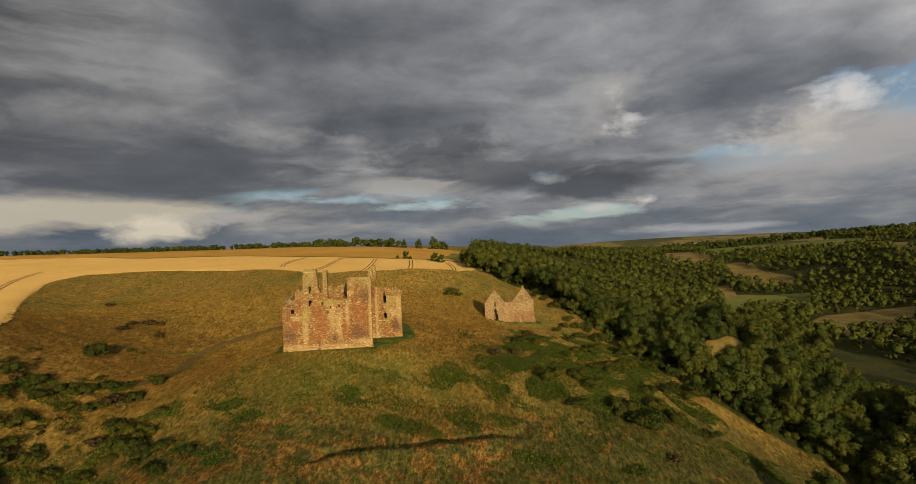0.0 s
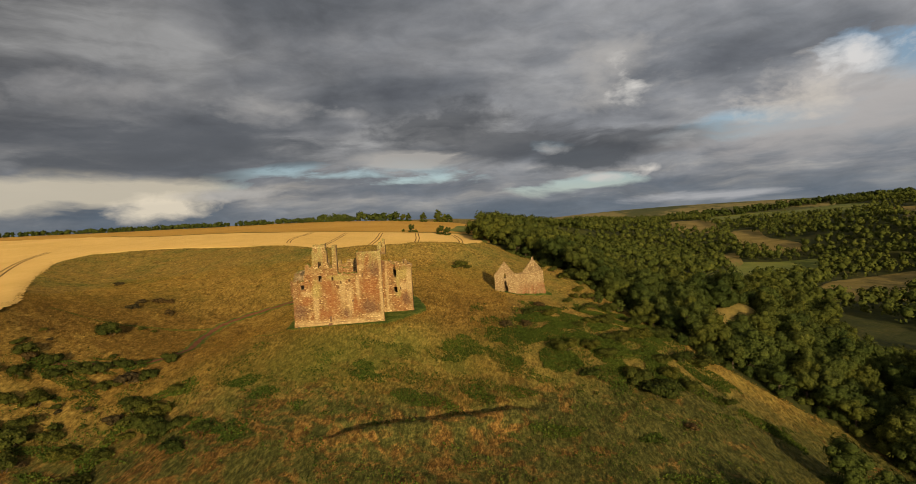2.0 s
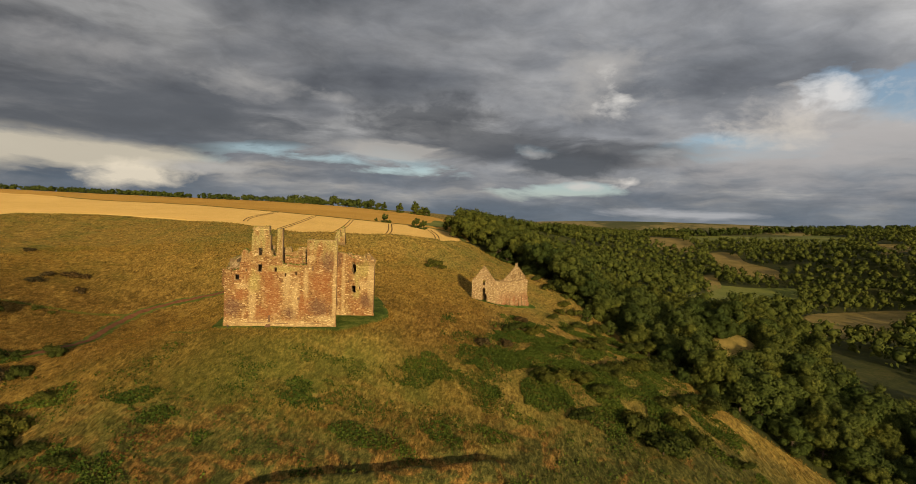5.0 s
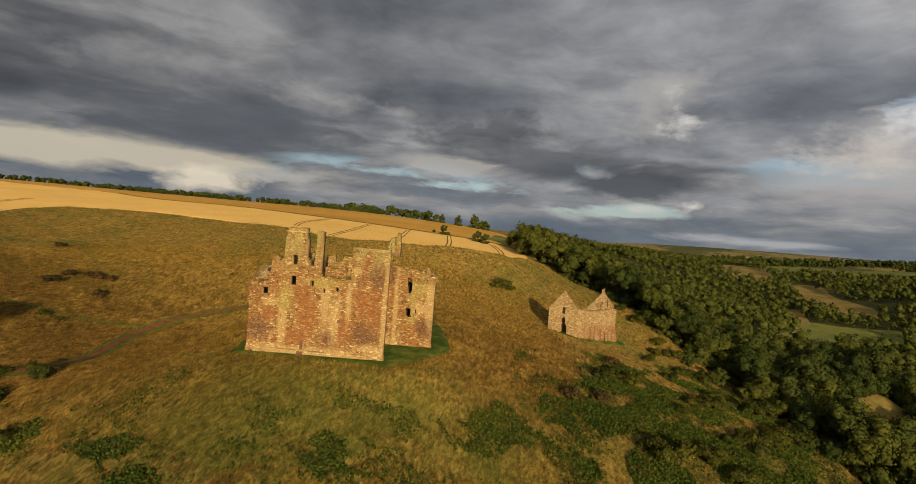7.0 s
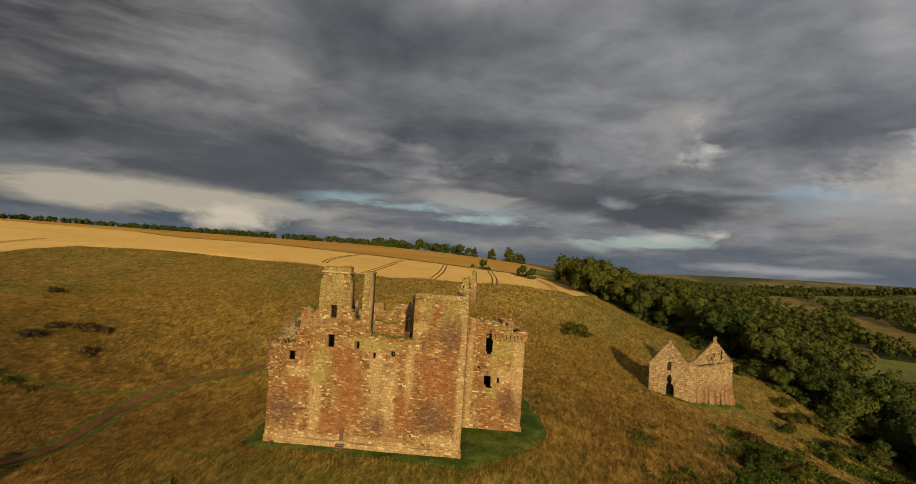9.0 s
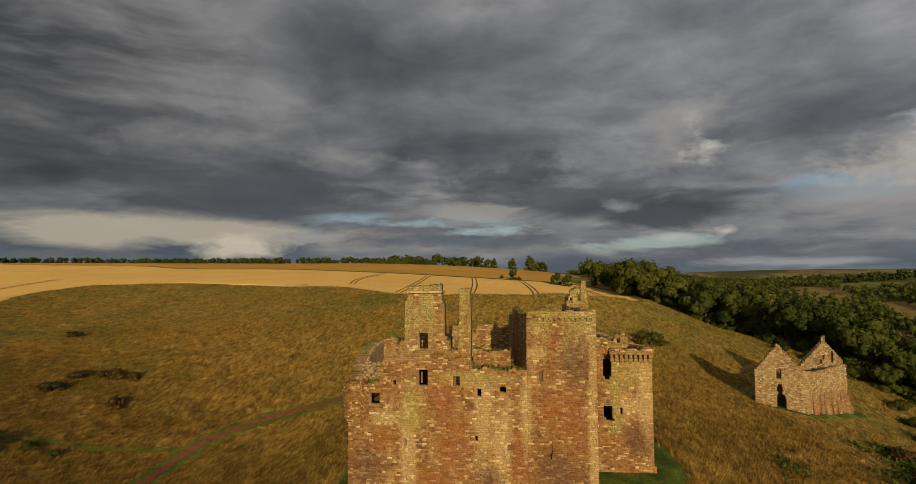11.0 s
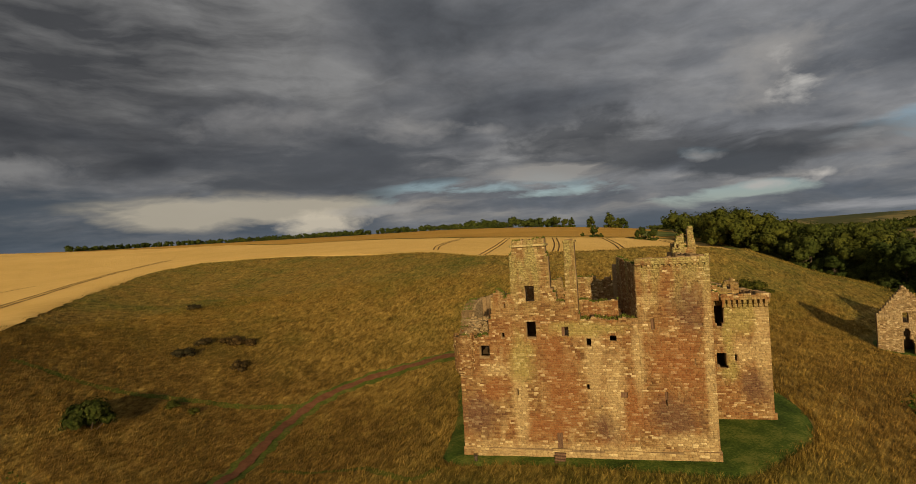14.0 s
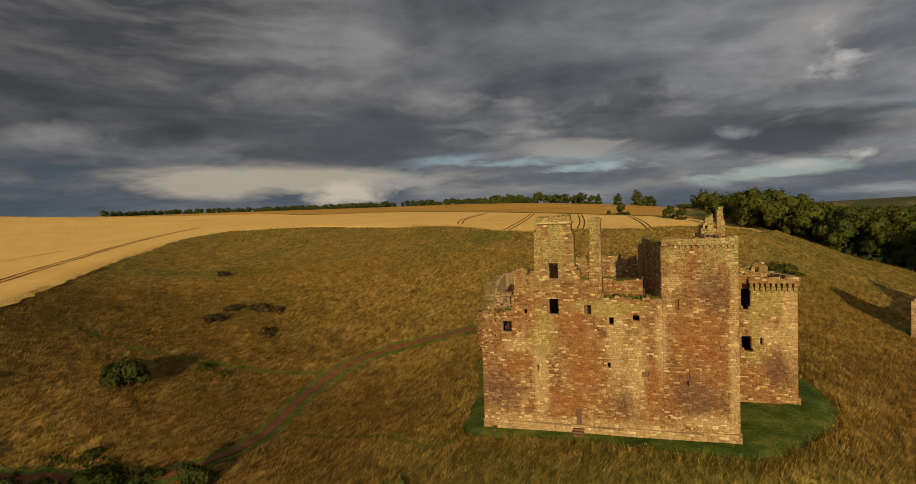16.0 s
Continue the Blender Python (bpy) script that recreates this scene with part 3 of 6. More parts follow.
def plateau(x, y):
    """Height of the smooth crop fields above the hillside, and how much of the place they make up."""
    u, v = x / 200, np.minimum(y, 560 + 40 * np.tanh((y - 560) / 400)) / 200
    z = 12.22 - 8.53 * u + 11.02 * v - 6.18 * u * u - 2.57 * u * v - 1.17 * v * v
    top = np.interp(x, [p[0] for p in EDGE[8:]], [p[1] for p in EDGE[8:]])
    left = np.interp(y, [p[1] for p in EDGE[:9]], [p[0] for p in EDGE[:9]])
    inside = soft_step(np.maximum(y - top, left - x), -14, 8)
    return z, inside * soft_step(x - 260 * soft_step(y, 560, 900), 112, 62) * soft_step(x, -340, -230) * soft_step(y, -70, 20) * soft_step(y, 3200, 2200)


def height(x, y):
    """The lie of the land: plateau, hollow, spur and valley as soft rises, and the terrace under the castle."""
    z = -23.51 + -39.20 * np.tanh((x - 150) / 120)
    for cx, cy, r, h in RISES_SLOPE + RISES_MEADOW + RISES_FAR:
        z = z + h * np.exp(-((x - cx) ** 2 + (y - cy) ** 2) / r**2)
    level = 0.25 + 0.026 * x + 0.085 * y
    away = np.hypot(np.maximum(np.abs(x - 17) - 23, 0), np.maximum(np.abs(y - 18) - 20, 0))
    firm = np.exp(-((away / 7.0) ** 2))
    z = z * (1 - firm) + level * firm
    crop, share = plateau(x, y)
    return z * (1 - share) + crop * share


# ---- mesh helpers ----
def mesh_from(name, verts, faces, material, smooth=False):
    me = bpy.data.meshes.new(name)
    verts = np.asarray(verts, dtype=np.float32).reshape(-1, 3)
    if isinstance(faces, np.ndarray):
        sizes = np.full(len(faces), faces.shape[1], dtype=np.int32)
        flat = faces.astype(np.int32).ravel()
    else:
        sizes = np.array([len(f) for f in faces], dtype=np.int32)
        flat = np.array([v for f in faces for v in f], dtype=np.int32)
    me.vertices.add(len(verts))
    me.vertices.foreach_set("co", verts.ravel())
    me.loops.add(len(flat))
    me.loops.foreach_set("vertex_index", flat)
    me.polygons.add(len(sizes))
    me.polygons.foreach_set("loop_start", np.concatenate([[0], np.cumsum(sizes)[:-1]]).astype(np.int32))
    me.polygons.foreach_set("loop_total", sizes)
    me.update(calc_edges=True)
    me.validate()
    if smooth:
        me.polygons.foreach_set("use_smooth", np.ones(len(sizes), dtype=bool))
    me.materials.append(material)
    return me


def part_mesh(name, me, parent, label=""):
    ob = new(name, me)
    ob.parent = parent
    if label:
        tagged(ob, label)
    return ob


def grid_mesh(name, x, y, z, material, smooth=True):
    rows, cols = x.shape
    k = np.arange(rows * cols).reshape(rows, cols)
    faces = np.stack([k[:-1, :-1], k[:-1, 1:], k[1:, 1:], k[1:, :-1]], -1).reshape(-1, 4)
    return mesh_from(name, np.stack([x, y, z], -1), faces, material, smooth)


# ---- ground ----
def lines(lo, hi, step, reach, grow=1.055):
    mid = list(np.arange(lo, hi + step / 2, step))
    out, s, a, b = [], step, lo, hi
    while a > -reach:
        s *= grow
        a -= s
        b += s
        out.append((a, b))
    return np.array([a for a, _ in reversed(out)] + mid + [b for _, b in out])


def ruffle(x, y):
    """Small unevenness of rough pasture, a few decimetres."""
    return 0.30 * np.sin(x * 0.21 + 1.3 * np.sin(y * 0.13)) * np.sin(y * 0.19 + 1.1 * np.sin(x * 0.11)) + 0.12 * np.sin(x * 0.63 + y * 0.41) * np.sin(y * 0.57 - x * 0.23)


def bank(x, y):
    """The long low scarp across the slope below the castle."""
    ax, ay, bx, by = 30.0, -59.0, 74.0, -38.5
    dx, dy = bx - ax, by - ay
    long = np.hypot(dx, dy)
    s = ((x - ax) * dx + (y - ay) * dy) / long
    d = (-(x - ax) * dy + (y - ay) * dx) / long + 0.4 * np.sin(s * 0.16)
    ends = 1 / (1 + np.exp(-(s + 1) / 2.0)) / (1 + np.exp((s - long - 1) / 2.0))
    crest = np.where(d < 0, np.exp(-((d / 4.5) ** 2)), np.exp(-((d / 1.3) ** 2)))
    return ends * (3.0 * crest - 2.0 * np.exp(-((d - 2.9) / 2.3) ** 2))


def ground(x, y):
    """Height of the ground's surface."""
    calm = np.clip((np.hypot((x - 18) / 1.2, y - 14) - 24) / 12, 0.15, 1) * (1 - 0.9 * plateau(x, y)[1])
    return height(x, y) + ruffle(x, y) * calm + bank(x, y)


gx, gy = np.meshgrid(lines(-130, 160, 1.25, 4600), lines(-100, 170, 1.25, 4600))
far_out = np.clip((np.hypot(gx - 200, gy - 500) - 1500) / 1500, 0, 1)
gz = ground(gx, gy)
# the hills that close the view
hills = 62 * np.exp(-((gx - 1150) / 900) ** 2 - ((gy - 2900) / 700) ** 2) + 60 * np.exp(-((gx - 2500) / 1100) ** 2 - ((gy - 2300) / 900) ** 2) + 20 * np.exp(-((gx - 500) / 500) ** 2 - ((gy - 2600) / 500) ** 2)
gz = gz * (1 - far_out) + far_out * (-15 + 12 * np.sin(gx / 700) * np.sin(gy / 800)) + hills
GREEN_EDGE = [(220, -140), (208, -80), (198, -40), (190, -14), (178, 0), (160, 10), (146, 17), (139, 36), (133, 62), (118, 92), (107, 124), (80, 164), (64, 200), (58, 260), (62, 330), (66, 420), (70, 600), (95, 900), (120, 1200)]
land_mesh = grid_mesh("ground", gx, gy, gz, M_MEADOW)
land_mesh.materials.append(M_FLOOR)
land_mesh.materials.append(M_MOOR)
mid_x = 0.25 * (gx[:-1, :-1] + gx[1:, :-1] + gx[:-1, 1:] + gx[1:, 1:])
mid_y = 0.25 * (gy[:-1, :-1] + gy[1:, :-1] + gy[:-1, 1:] + gy[1:, 1:])
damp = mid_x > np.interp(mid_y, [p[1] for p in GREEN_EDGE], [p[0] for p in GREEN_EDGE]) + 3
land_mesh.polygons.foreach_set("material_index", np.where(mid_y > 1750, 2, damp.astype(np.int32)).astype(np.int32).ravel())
land = tagged(new("ground", land_mesh), "rough hillside of dry golden grass and green patches", "ground", kind="structure")


def surface_at(x, y):
    """Height of the ground far off too."""
    out = np.clip((np.hypot(x - 200, y - 500) - 1500) / 1500, 0, 1)
    hill = 62 * np.exp(-((x - 1150) / 900) ** 2 - ((y - 2900) / 700) ** 2) + 60 * np.exp(-((x - 2500) / 1100) ** 2 - ((y - 2300) / 900) ** 2) + 20 * np.exp(-((x - 500) / 500) ** 2 - ((y - 2600) / 500) ** 2)
    return ground(x, y) * (1 - out) + out * (-15 + 12 * np.sin(x / 700) * np.sin(y / 800)) + hill


def smooth_line(points, count):
    """A soft curve through the points of a plan, evenly spaced."""
    p = np.array(points, float)
    s = np.concatenate([[0], np.cumsum(np.hypot(*np.diff(p, axis=0).T))])
    t = np.linspace(0, s[-1], count)
    tangent = np.gradient(p, s, axis=0)
    k = np.clip(np.searchsorted(s, t, side="right") - 1, 0, len(s) - 2)
    h = s[k + 1] - s[k]
    u = ((t - s[k]) / h)[:, None]
    h = h[:, None]
    return (2 * u**3 - 3 * u**2 + 1) * p[k] + (u**3 - 2 * u**2 + u) * h * tangent[k] + (-2 * u**3 + 3 * u**2) * p[k + 1] + (u**3 - u**2) * h * tangent[k + 1]


def field(name, near, far, material, rise, label, rows=70, cols=260):
    a, b = smooth_line(near, cols), smooth_line(far, cols)
    a = a + 0.5 * np.stack([np.sin(np.arange(cols) * 1.7), np.cos(np.arange(cols) * 2.3)], -1)
    v = np.linspace(0, 1, rows)[:, None] ** 1.6
    x = a[:, 0] * (1 - v) + b[:, 0] * v
    y = a[:, 1] * (1 - v) + b[:, 1] * v
    z = surface_at(x, y) + rise
    skirt = slice(0, 1)
    x, y, z = (np.concatenate([q[skirt], q]) for q in (x, y, z))
    z[0] -= rise + 0.3
    x[0] = 1.006 * x[0] - 0.006 * x[-1]
    y[0] = 1.006 * y[0] - 0.006 * y[-1]
    return tagged(new(name, grid_mesh(name, x, y, z, material)), label, "field", kind="structure")


field("wheat_field", EDGE, HEDGE, M_WHEAT, 0.45, "ripe pale gold wheat field with tractor tramlines")
field("barley_field", HEDGE, SKY_EDGE, M_STUBBLE, 0.6, "deeper gold crop field rising to the skyline", 50, 200)


def ribbon(name, points, width, material, rise, label, category, count=140, sag=0.0):
    c = smooth_line(points, count)
    t = np.gradient(c, axis=0)
    t /= np.hypot(t[:, 0], t[:, 1])[:, None]
    side = np.stack([-t[:, 1], t[:, 0]], -1)
    w = width * (1 + 0.18 * np.sin(np.arange(count) * 0.9) + 0.12 * np.sin(np.arange(count) * 2.1))
    across = np.linspace(-0.5, 0.5, 5)
    x = c[:, 0][:, None] + side[:, 0][:, None] * across * w[:, None]
    y = c[:, 1][:, None] + side[:, 1][:, None] * across * w[:, None]
    z = surface_at(x, y) + rise - sag * (0.25 - across**2) * 4
    return tagged(new(name, grid_mesh(name, x, y, z, material)), label, category, kind="structure")


PATH_LINE = [(-66, -30), (-57, -22), (-48.6, -16), (-42.2, -11), (-39.2, -5), (-39.2, 2), (-41.4, 12), (-43.6, 23), (-43.4, 32), (-40.6, 39), (-34.4, 44.8), (-26, 47.8), (-18.6, 49.4), (-8, 49)]
ribbon("path_verge", PATH_LINE, 4.6, M_VERGE, 0.14, "green trodden verge beside the footpath", "grass")
ribbon("footpath", PATH_LINE, 2.0, M_EARTH, 0.3, "worn reddish earth footpath through rough grass", "path")
ribbon("grass_track", [(-43.6, 31.5), (-48, 30), (-54.2, 27.2), (-60.5, 23.8), (-66.8, 20.6), (-71.5, 17.2), (-82, 10), (-92, 6)], 1.7, M_VERGE, 0.2, "narrow green trodden track across the meadow", "path")
ribbon("trodden_trail", [(-33, 3.6), (-26.2, 1.8), (-19.7, 1.0), (-15.5, -0.6), (-9.5, -5.0), (-5, -6.4), (-2.6, -3.6)], 0.9, M_VERGE, 0.14, "faint trodden trail through the grass below the castle", "path")


def draped(name, outline, material, rise, label, category="grass", rings=10):
    c = smooth_line(outline + outline[:1], 90)
    mid = c[:-1].mean(0)
    v = np.linspace(0.0, 1.0, rings)[:, None]
    x = mid[0] + (c[:, 0] - mid[0]) * v
    y = mid[1] + (c[:, 1] - mid[1]) * v
    z = surface_at(x, y) + rise
    z[-1] -= rise + 0.4
    return tagged(new(name, grid_mesh(name, x, y, z, material)), label, category, kind="structure")


draped("castle_lawn", [(-3.5, -1.5), (-2, -2.8), (6, -2.6), (16, -2.8), (26, -3.6), (33, -4), (38, 0), (43.5, 7), (45, 14), (42, 26), (36, 40), (16, 44), (-6, 42), (-9, 28), (-5, 10)], M_LAWN, 0.25, "short bright green mown grass round the castle foot", rings=24)
draped("stable_lawn", [(69.5, 61.5), (74, 60.2), (81, 59), (88, 63), (96.5, 69), (99.5, 72), (96, 76), (88, 79), (78, 75), (71, 68)], M_LAWN, 0.2, "short green grass round the ruined stable", rings=8)
PASTURES = [
    ("pasture", [(304, 359), (300, 380), (340, 455), (390, 530), (427, 612), (484, 600), (542, 590), (518, 553), (490, 508), (395, 443), (331, 367)], M_PASTURE, "olive green valley pasture among woods"),
    ("rough_pasture", [(354, 294), (396, 362), (462, 434), (560, 458), (600, 440), (520, 380), (424, 290), (388, 284)], M_LEY, "tan rough grass field on the valley floor"),
    # dark floor colour here stands in for shade lying over the meadow
    ("river_meadow", [(232, 66), (270, 128), (302, 193), (326, 228), (350, 196), (385, 150), (330, 90), (262, 58)], M_FLOOR, "flat river meadow below the wood, its shade put into the colour"),
    ("hill_field", [(470, 916), (513, 1122), (560, 1250), (632, 1252), (597, 1042), (558, 950), (511, 904)], M_LEY, "pale gold field on the far valley side"),
    ("slope_field", [(495, 728), (519, 785), (545, 862), (579, 931), (614, 943), (577, 788), (573, 685), (548, 647), (530, 642)], M_LEY, "tan grass field on the far valley side"),
    ("green_field", [(613, 1118), (661, 1232), (800, 1640), (1020, 2180), (1310, 2160), (1080, 1450), (975, 1155), (968, 1050), (853, 977), (749, 1110)], M_PASTURE, "bright green hill pasture on the far valley side"),
    ("rust_slope", [(377, 511), (410, 600), (447, 685), (468, 693), (453, 633), (424, 572)], M_LEY, "bare rust-coloured grass slope among the valley trees"),
    ("ridge_field", [(729, 690), (842, 832), (905, 970), (960, 936), (900, 830), (800, 700)], M_LEY, "small golden field below the far plantation"),
    ("spur_bank", [(166, 82), (180, 93), (197, 104), (207, 101), (198, 82), (186, 66), (174, 66)], M_LEY, "tan grass bank on the wooded spur"),
    ("corner_paddock", [(34, 312), (48, 302), (60, 330), (58, 400), (46, 420), (40, 360)], M_PASTURE, "yellow-green paddock at the corner of the crop fields"),
]
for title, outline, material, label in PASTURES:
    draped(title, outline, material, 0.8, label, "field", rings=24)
ribbon("field_margin", HEDGE[5:], 3.4, M_PASTURE, 0.8, "dark uncut grass margin between the two crops", "grass", 260)


# ---- masonry ----
def block_mesh():
    """One squared stone of unit size with worn arrises, face towards -y."""
    w = 0.47
    v = [(-0.5, 0.5, -0.5), (0.5, 0.5, -0.5), (0.5, 0.5, 0.5), (-0.5, 0.5, 0.5), (-0.5, -0.2, -0.5), (0.5, -0.2, -0.5), (0.5, -0.2, 0.5), (-0.5, -0.2, 0.5), (-w, -0.5, -0.46), (w, -0.5, -0.46), (w, -0.5, 0.46), (-w, -0.5, 0.46)]
    f = [(0, 1, 5, 4), (1, 2, 6, 5), (2, 3, 7, 6), (3, 0, 4, 7), (4, 5, 9, 8), (5, 6, 10, 9), (6, 7, 11, 10), (7, 4, 8, 11), (8, 9, 10, 11)]
    return mesh_from("stone", v, f, M_STONE)


class Wall:
    """An upright wall from p0 to p1 with real openings, a core and coursed facing stones."""

    def __init__(self, p0, p1, thick, base, top, holes=(), ragged=0.0, step=0.5, seed=1):
        self.p0, self.p1, self.thick, self.base = np.array(p0, float), np.array(p1, float), thick, base
        d = self.p1 - self.p0
        self.long = float(np.hypot(*d))
        self.t = d / self.long
        self.n = np.array([self.t[1], -self.t[0]])
        self.holes = list(holes)
        self.rng = random.Random(seed)
        top = [(0, top), (self.long, top)] if isinstance(top, (int, float)) else top
        tu, tz = np.array(top, float).T
        cuts = set(np.round(np.linspace(0, self.long, max(2, int(self.long / step) + 1)), 3))
        for a, b, *_ in self.holes:
            cuts |= {round(a, 3), round(b, 3)}
        cuts |= {round(float(u), 3) for u in tu}
        cuts = sorted(c for c in cuts if -1e-6 <= c <= self.long + 1e-6)
        cuts = [c for k, c in enumerate(cuts) if k == 0 or c - cuts[k - 1] > 0.02]
        self.cols = []
        for a, b in zip(cuts[:-1], cuts[1:]):
            m = (a + b) / 2
            z = float(np.interp(m, tu, tz)) + ragged * self.rng.uniform(-1, 0.6)
            solid = [(self.foot(m), z)]
            for ha, hb, hz0, hz1 in self.holes:
                if ha < m < hb:
                    solid = [(c, e) for s, q in solid for c, e in ((s, min(q, hz0)), (max(s, hz1), q)) if e - c > 0.03]
            self.cols.append((a, b, solid))

    def foot(self, u):
        return self.base(u) if callable(self.base) else self.base

    def at(self, u, out, z):
        q = self.p0 + self.t * u + self.n * out
        return (q[0], q[1], z)

    def core(self, name, parent, material, label=""):
        """The wall's body as one closed skin round its openings."""
        marks = sorted({round(z, 3) for h in self.holes for z in h[2:4]})
        cells = []
        for a, b, solid in self.cols:
            mine = {}
            for s, e in solid:
                cut = [s] + [m for m in marks if s + 0.01 < m < e - 0.01] + [e]
                for lo, hi in zip(cut[:-1], cut[1:]):
                    mine[round(lo, 3)] = round(hi, 3)
            cells.append((a, b, mine))
        index, v, f = {}, [], []

        def spot(u, out, z):
            key = (round(u, 3), out, round(z, 3))
            if key not in index:
                index[key] = len(v)
                v.append(self.at(u, out, z))
            return index[key]

        back = -self.thick
        for k, (a, b, mine) in enumerate(cells):
            tops = set(mine.values())
            for lo, hi in mine.items():
                f.append((spot(a, 0.0, lo), spot(b, 0.0, lo), spot(b, 0.0, hi), spot(a, 0.0, hi)))
                f.append((spot(b, back, lo), spot(a, back, lo), spot(a, back, hi), spot(b, back, hi)))
                if hi not in mine:
                    f.append((spot(a, 0.0, hi), spot(b, 0.0, hi), spot(b, back, hi), spot(a, back, hi)))
                if lo not in tops:
                    f.append((spot(a, back, lo), spot(b, back, lo), spot(b, 0.0, lo), spot(a, 0.0, lo)))
                for other, u, flip in ((k - 1, a, True), (k + 1, b, False)):
                    beside = cells[other][2] if 0 <= other < len(cells) else {}
                    if not (lo in beside and beside[lo] >= hi):
                        q = (spot(u, 0.0, lo), spot(u, back, lo), spot(u, back, hi), spot(u, 0.0, hi))
                        f.append(q[::-1] if flip else q)
        return part_mesh(name, mesh_from(name, v, f, material), parent, label)

    def spans(self, z0, z1):
        out = []
        for a, b, solid in self.cols:
            if any(s <= z0 + 0.12 and e >= z1 - 0.10 for s, e in solid):
                if out and abs(out[-1][1] - a) < 1e-6:
                    out[-1][1] = b
                else:
                    out.append([a, b])
        return out

    def stones(self, low, course=(0.17, 0.29), run=(0.28, 0.75), proud=(0.02, 0.07)):
        """Places of the facing stones as (u0, u1, z0, z1, proud)."""
        r, out, z = self.rng, [], low
        peak = max(e for _, _, solid in self.cols for _, e in solid)
        while z < peak - 0.15:
            h = r.uniform(*course)
            for a, b in self.spans(z, z + h):
                u = a
                while u < b - 0.05:
                    w = r.uniform(*run)
                    e = b if b - u - w < run[0] * 0.6 else min(u + w, b)
                    out.append((u, e, z, z + h * (1 if r.random() > 0.08 else 0.93), r.uniform(*proud)))
                    u = e
            z += h
        return out

    def facing(self, name, parent, stones, material, gap=0.008, label=""):
        """All given stones as one joined mesh."""
        if not stones:
            return None
        s = np.array(stones)
        jig = np.random.RandomState(len(stones)).uniform(-0.012, 0.012, (len(s), 4))
        u0, u1, z0, z1, pr = s.T
        u0, u1, z0, z1 = u0 + gap + jig[:, 0], u1 - gap + jig[:, 1], z0 + gap + jig[:, 2], z1 - gap + jig[:, 3]
        i = np.minimum(0.035, (u1 - u0) * 0.2)
        cu = np.stack([u0, u1, u1, u0, u0, u1, u1, u0, u0 + i, u1 - i, u1 - i, u0 + i], 1)
        cz = np.stack([z0, z0, z1, z1, z0, z0, z1, z1, z0 + i, z0 + i, z1 - i, z1 - i], 1)
        o = np.zeros_like(cu)
        o[:, :4] = -0.08
        o[:, 4:8] = (pr * 0.55)[:, None]
        o[:, 8:] = pr[:, None]
        x = self.p0[0] + self.t[0] * cu + self.n[0] * o
        y = self.p0[1] + self.t[1] * cu + self.n[1] * o
        quads = np.array([(0, 1, 5, 4), (1, 2, 6, 5), (2, 3, 7, 6), (3, 0, 4, 7), (4, 5, 9, 8), (5, 6, 10, 9), (6, 7, 11, 10), (7, 4, 8, 11), (8, 9, 10, 11)])
        faces = (np.arange(len(s))[:, None, None] * 12 + quads).reshape(-1, 4)
        ob = part_mesh(name, mesh_from(name, np.stack([x, y, cz], -1), faces, material), parent, label)
        return tagged(ob, kind="stuff")

    def loose(self, parent, stones):
        """The given stones as pieces of their own that share one mesh."""
        yaw = math.atan2(self.t[1], self.t[0])
        for u0, u1, z0, z1, pr in stones:
            ob = new("stone", BLOCK)
            ob.parent = parent
            x, y, z = self.at((u0 + u1) / 2, (pr - 0.08) / 2, (z0 + z1) / 2)
            ob.matrix_basis = pose(x, y, z, 0, 0, math.degrees(yaw)) @ Matrix.Diagonal((u1 - u0 - 0.024, pr + 0.08, z1 - z0 - 0.024, 1))


BLOCK = block_mesh()
LATE = []  # facing stones that become pieces of their own, at the end of the file


def build_wall(thing, name, wall, low, core=None, stone=None, pieces=None, label="", **style):
    body = wall.core(name, thing, core or M_MORTAR, label)
    stones = wall.stones(low, **style)
    if pieces:
        a, b, c, d = pieces
        mine = [s for s in stones if a < s[0] and s[1] < b and c < s[2] and s[3] < d]
        mine = mine[:300]
        keep = set(mine)
        stones = [s for s in stones if s not in keep]
        LATE.append((wall, body, mine))
    wall.facing("stone_facing", body, stones, stone or M_STONE)
    return body


def box_mesh(name, lo, hi, material, bevel=0.03):
    bm = bmesh.new()
    bmesh.ops.create_cube(bm, size=1.0)
    for v in bm.verts:
        v.co = Vector([lo[k] + (v.co[k] + 0.5) * (hi[k] - lo[k]) for k in range(3)])
    if bevel:
        bmesh.ops.bevel(bm, geom=list(bm.edges), offset=bevel, segments=1, affect="EDGES")
    me = bpy.data.meshes.new(name)
    bm.to_mesh(me)
    bm.free()
    me.materials.append(material)
    return me


def thing(name, label, category, group="", kind="", place=(0, 0, 0)):
    ob = tagged(new(name), label, category, group, kind)
    ob.location = place
    return ob


# ---- castle ----
castle = thing("castle", "ruined roofless red and buff sandstone castle on a grassy terrace", "castle")

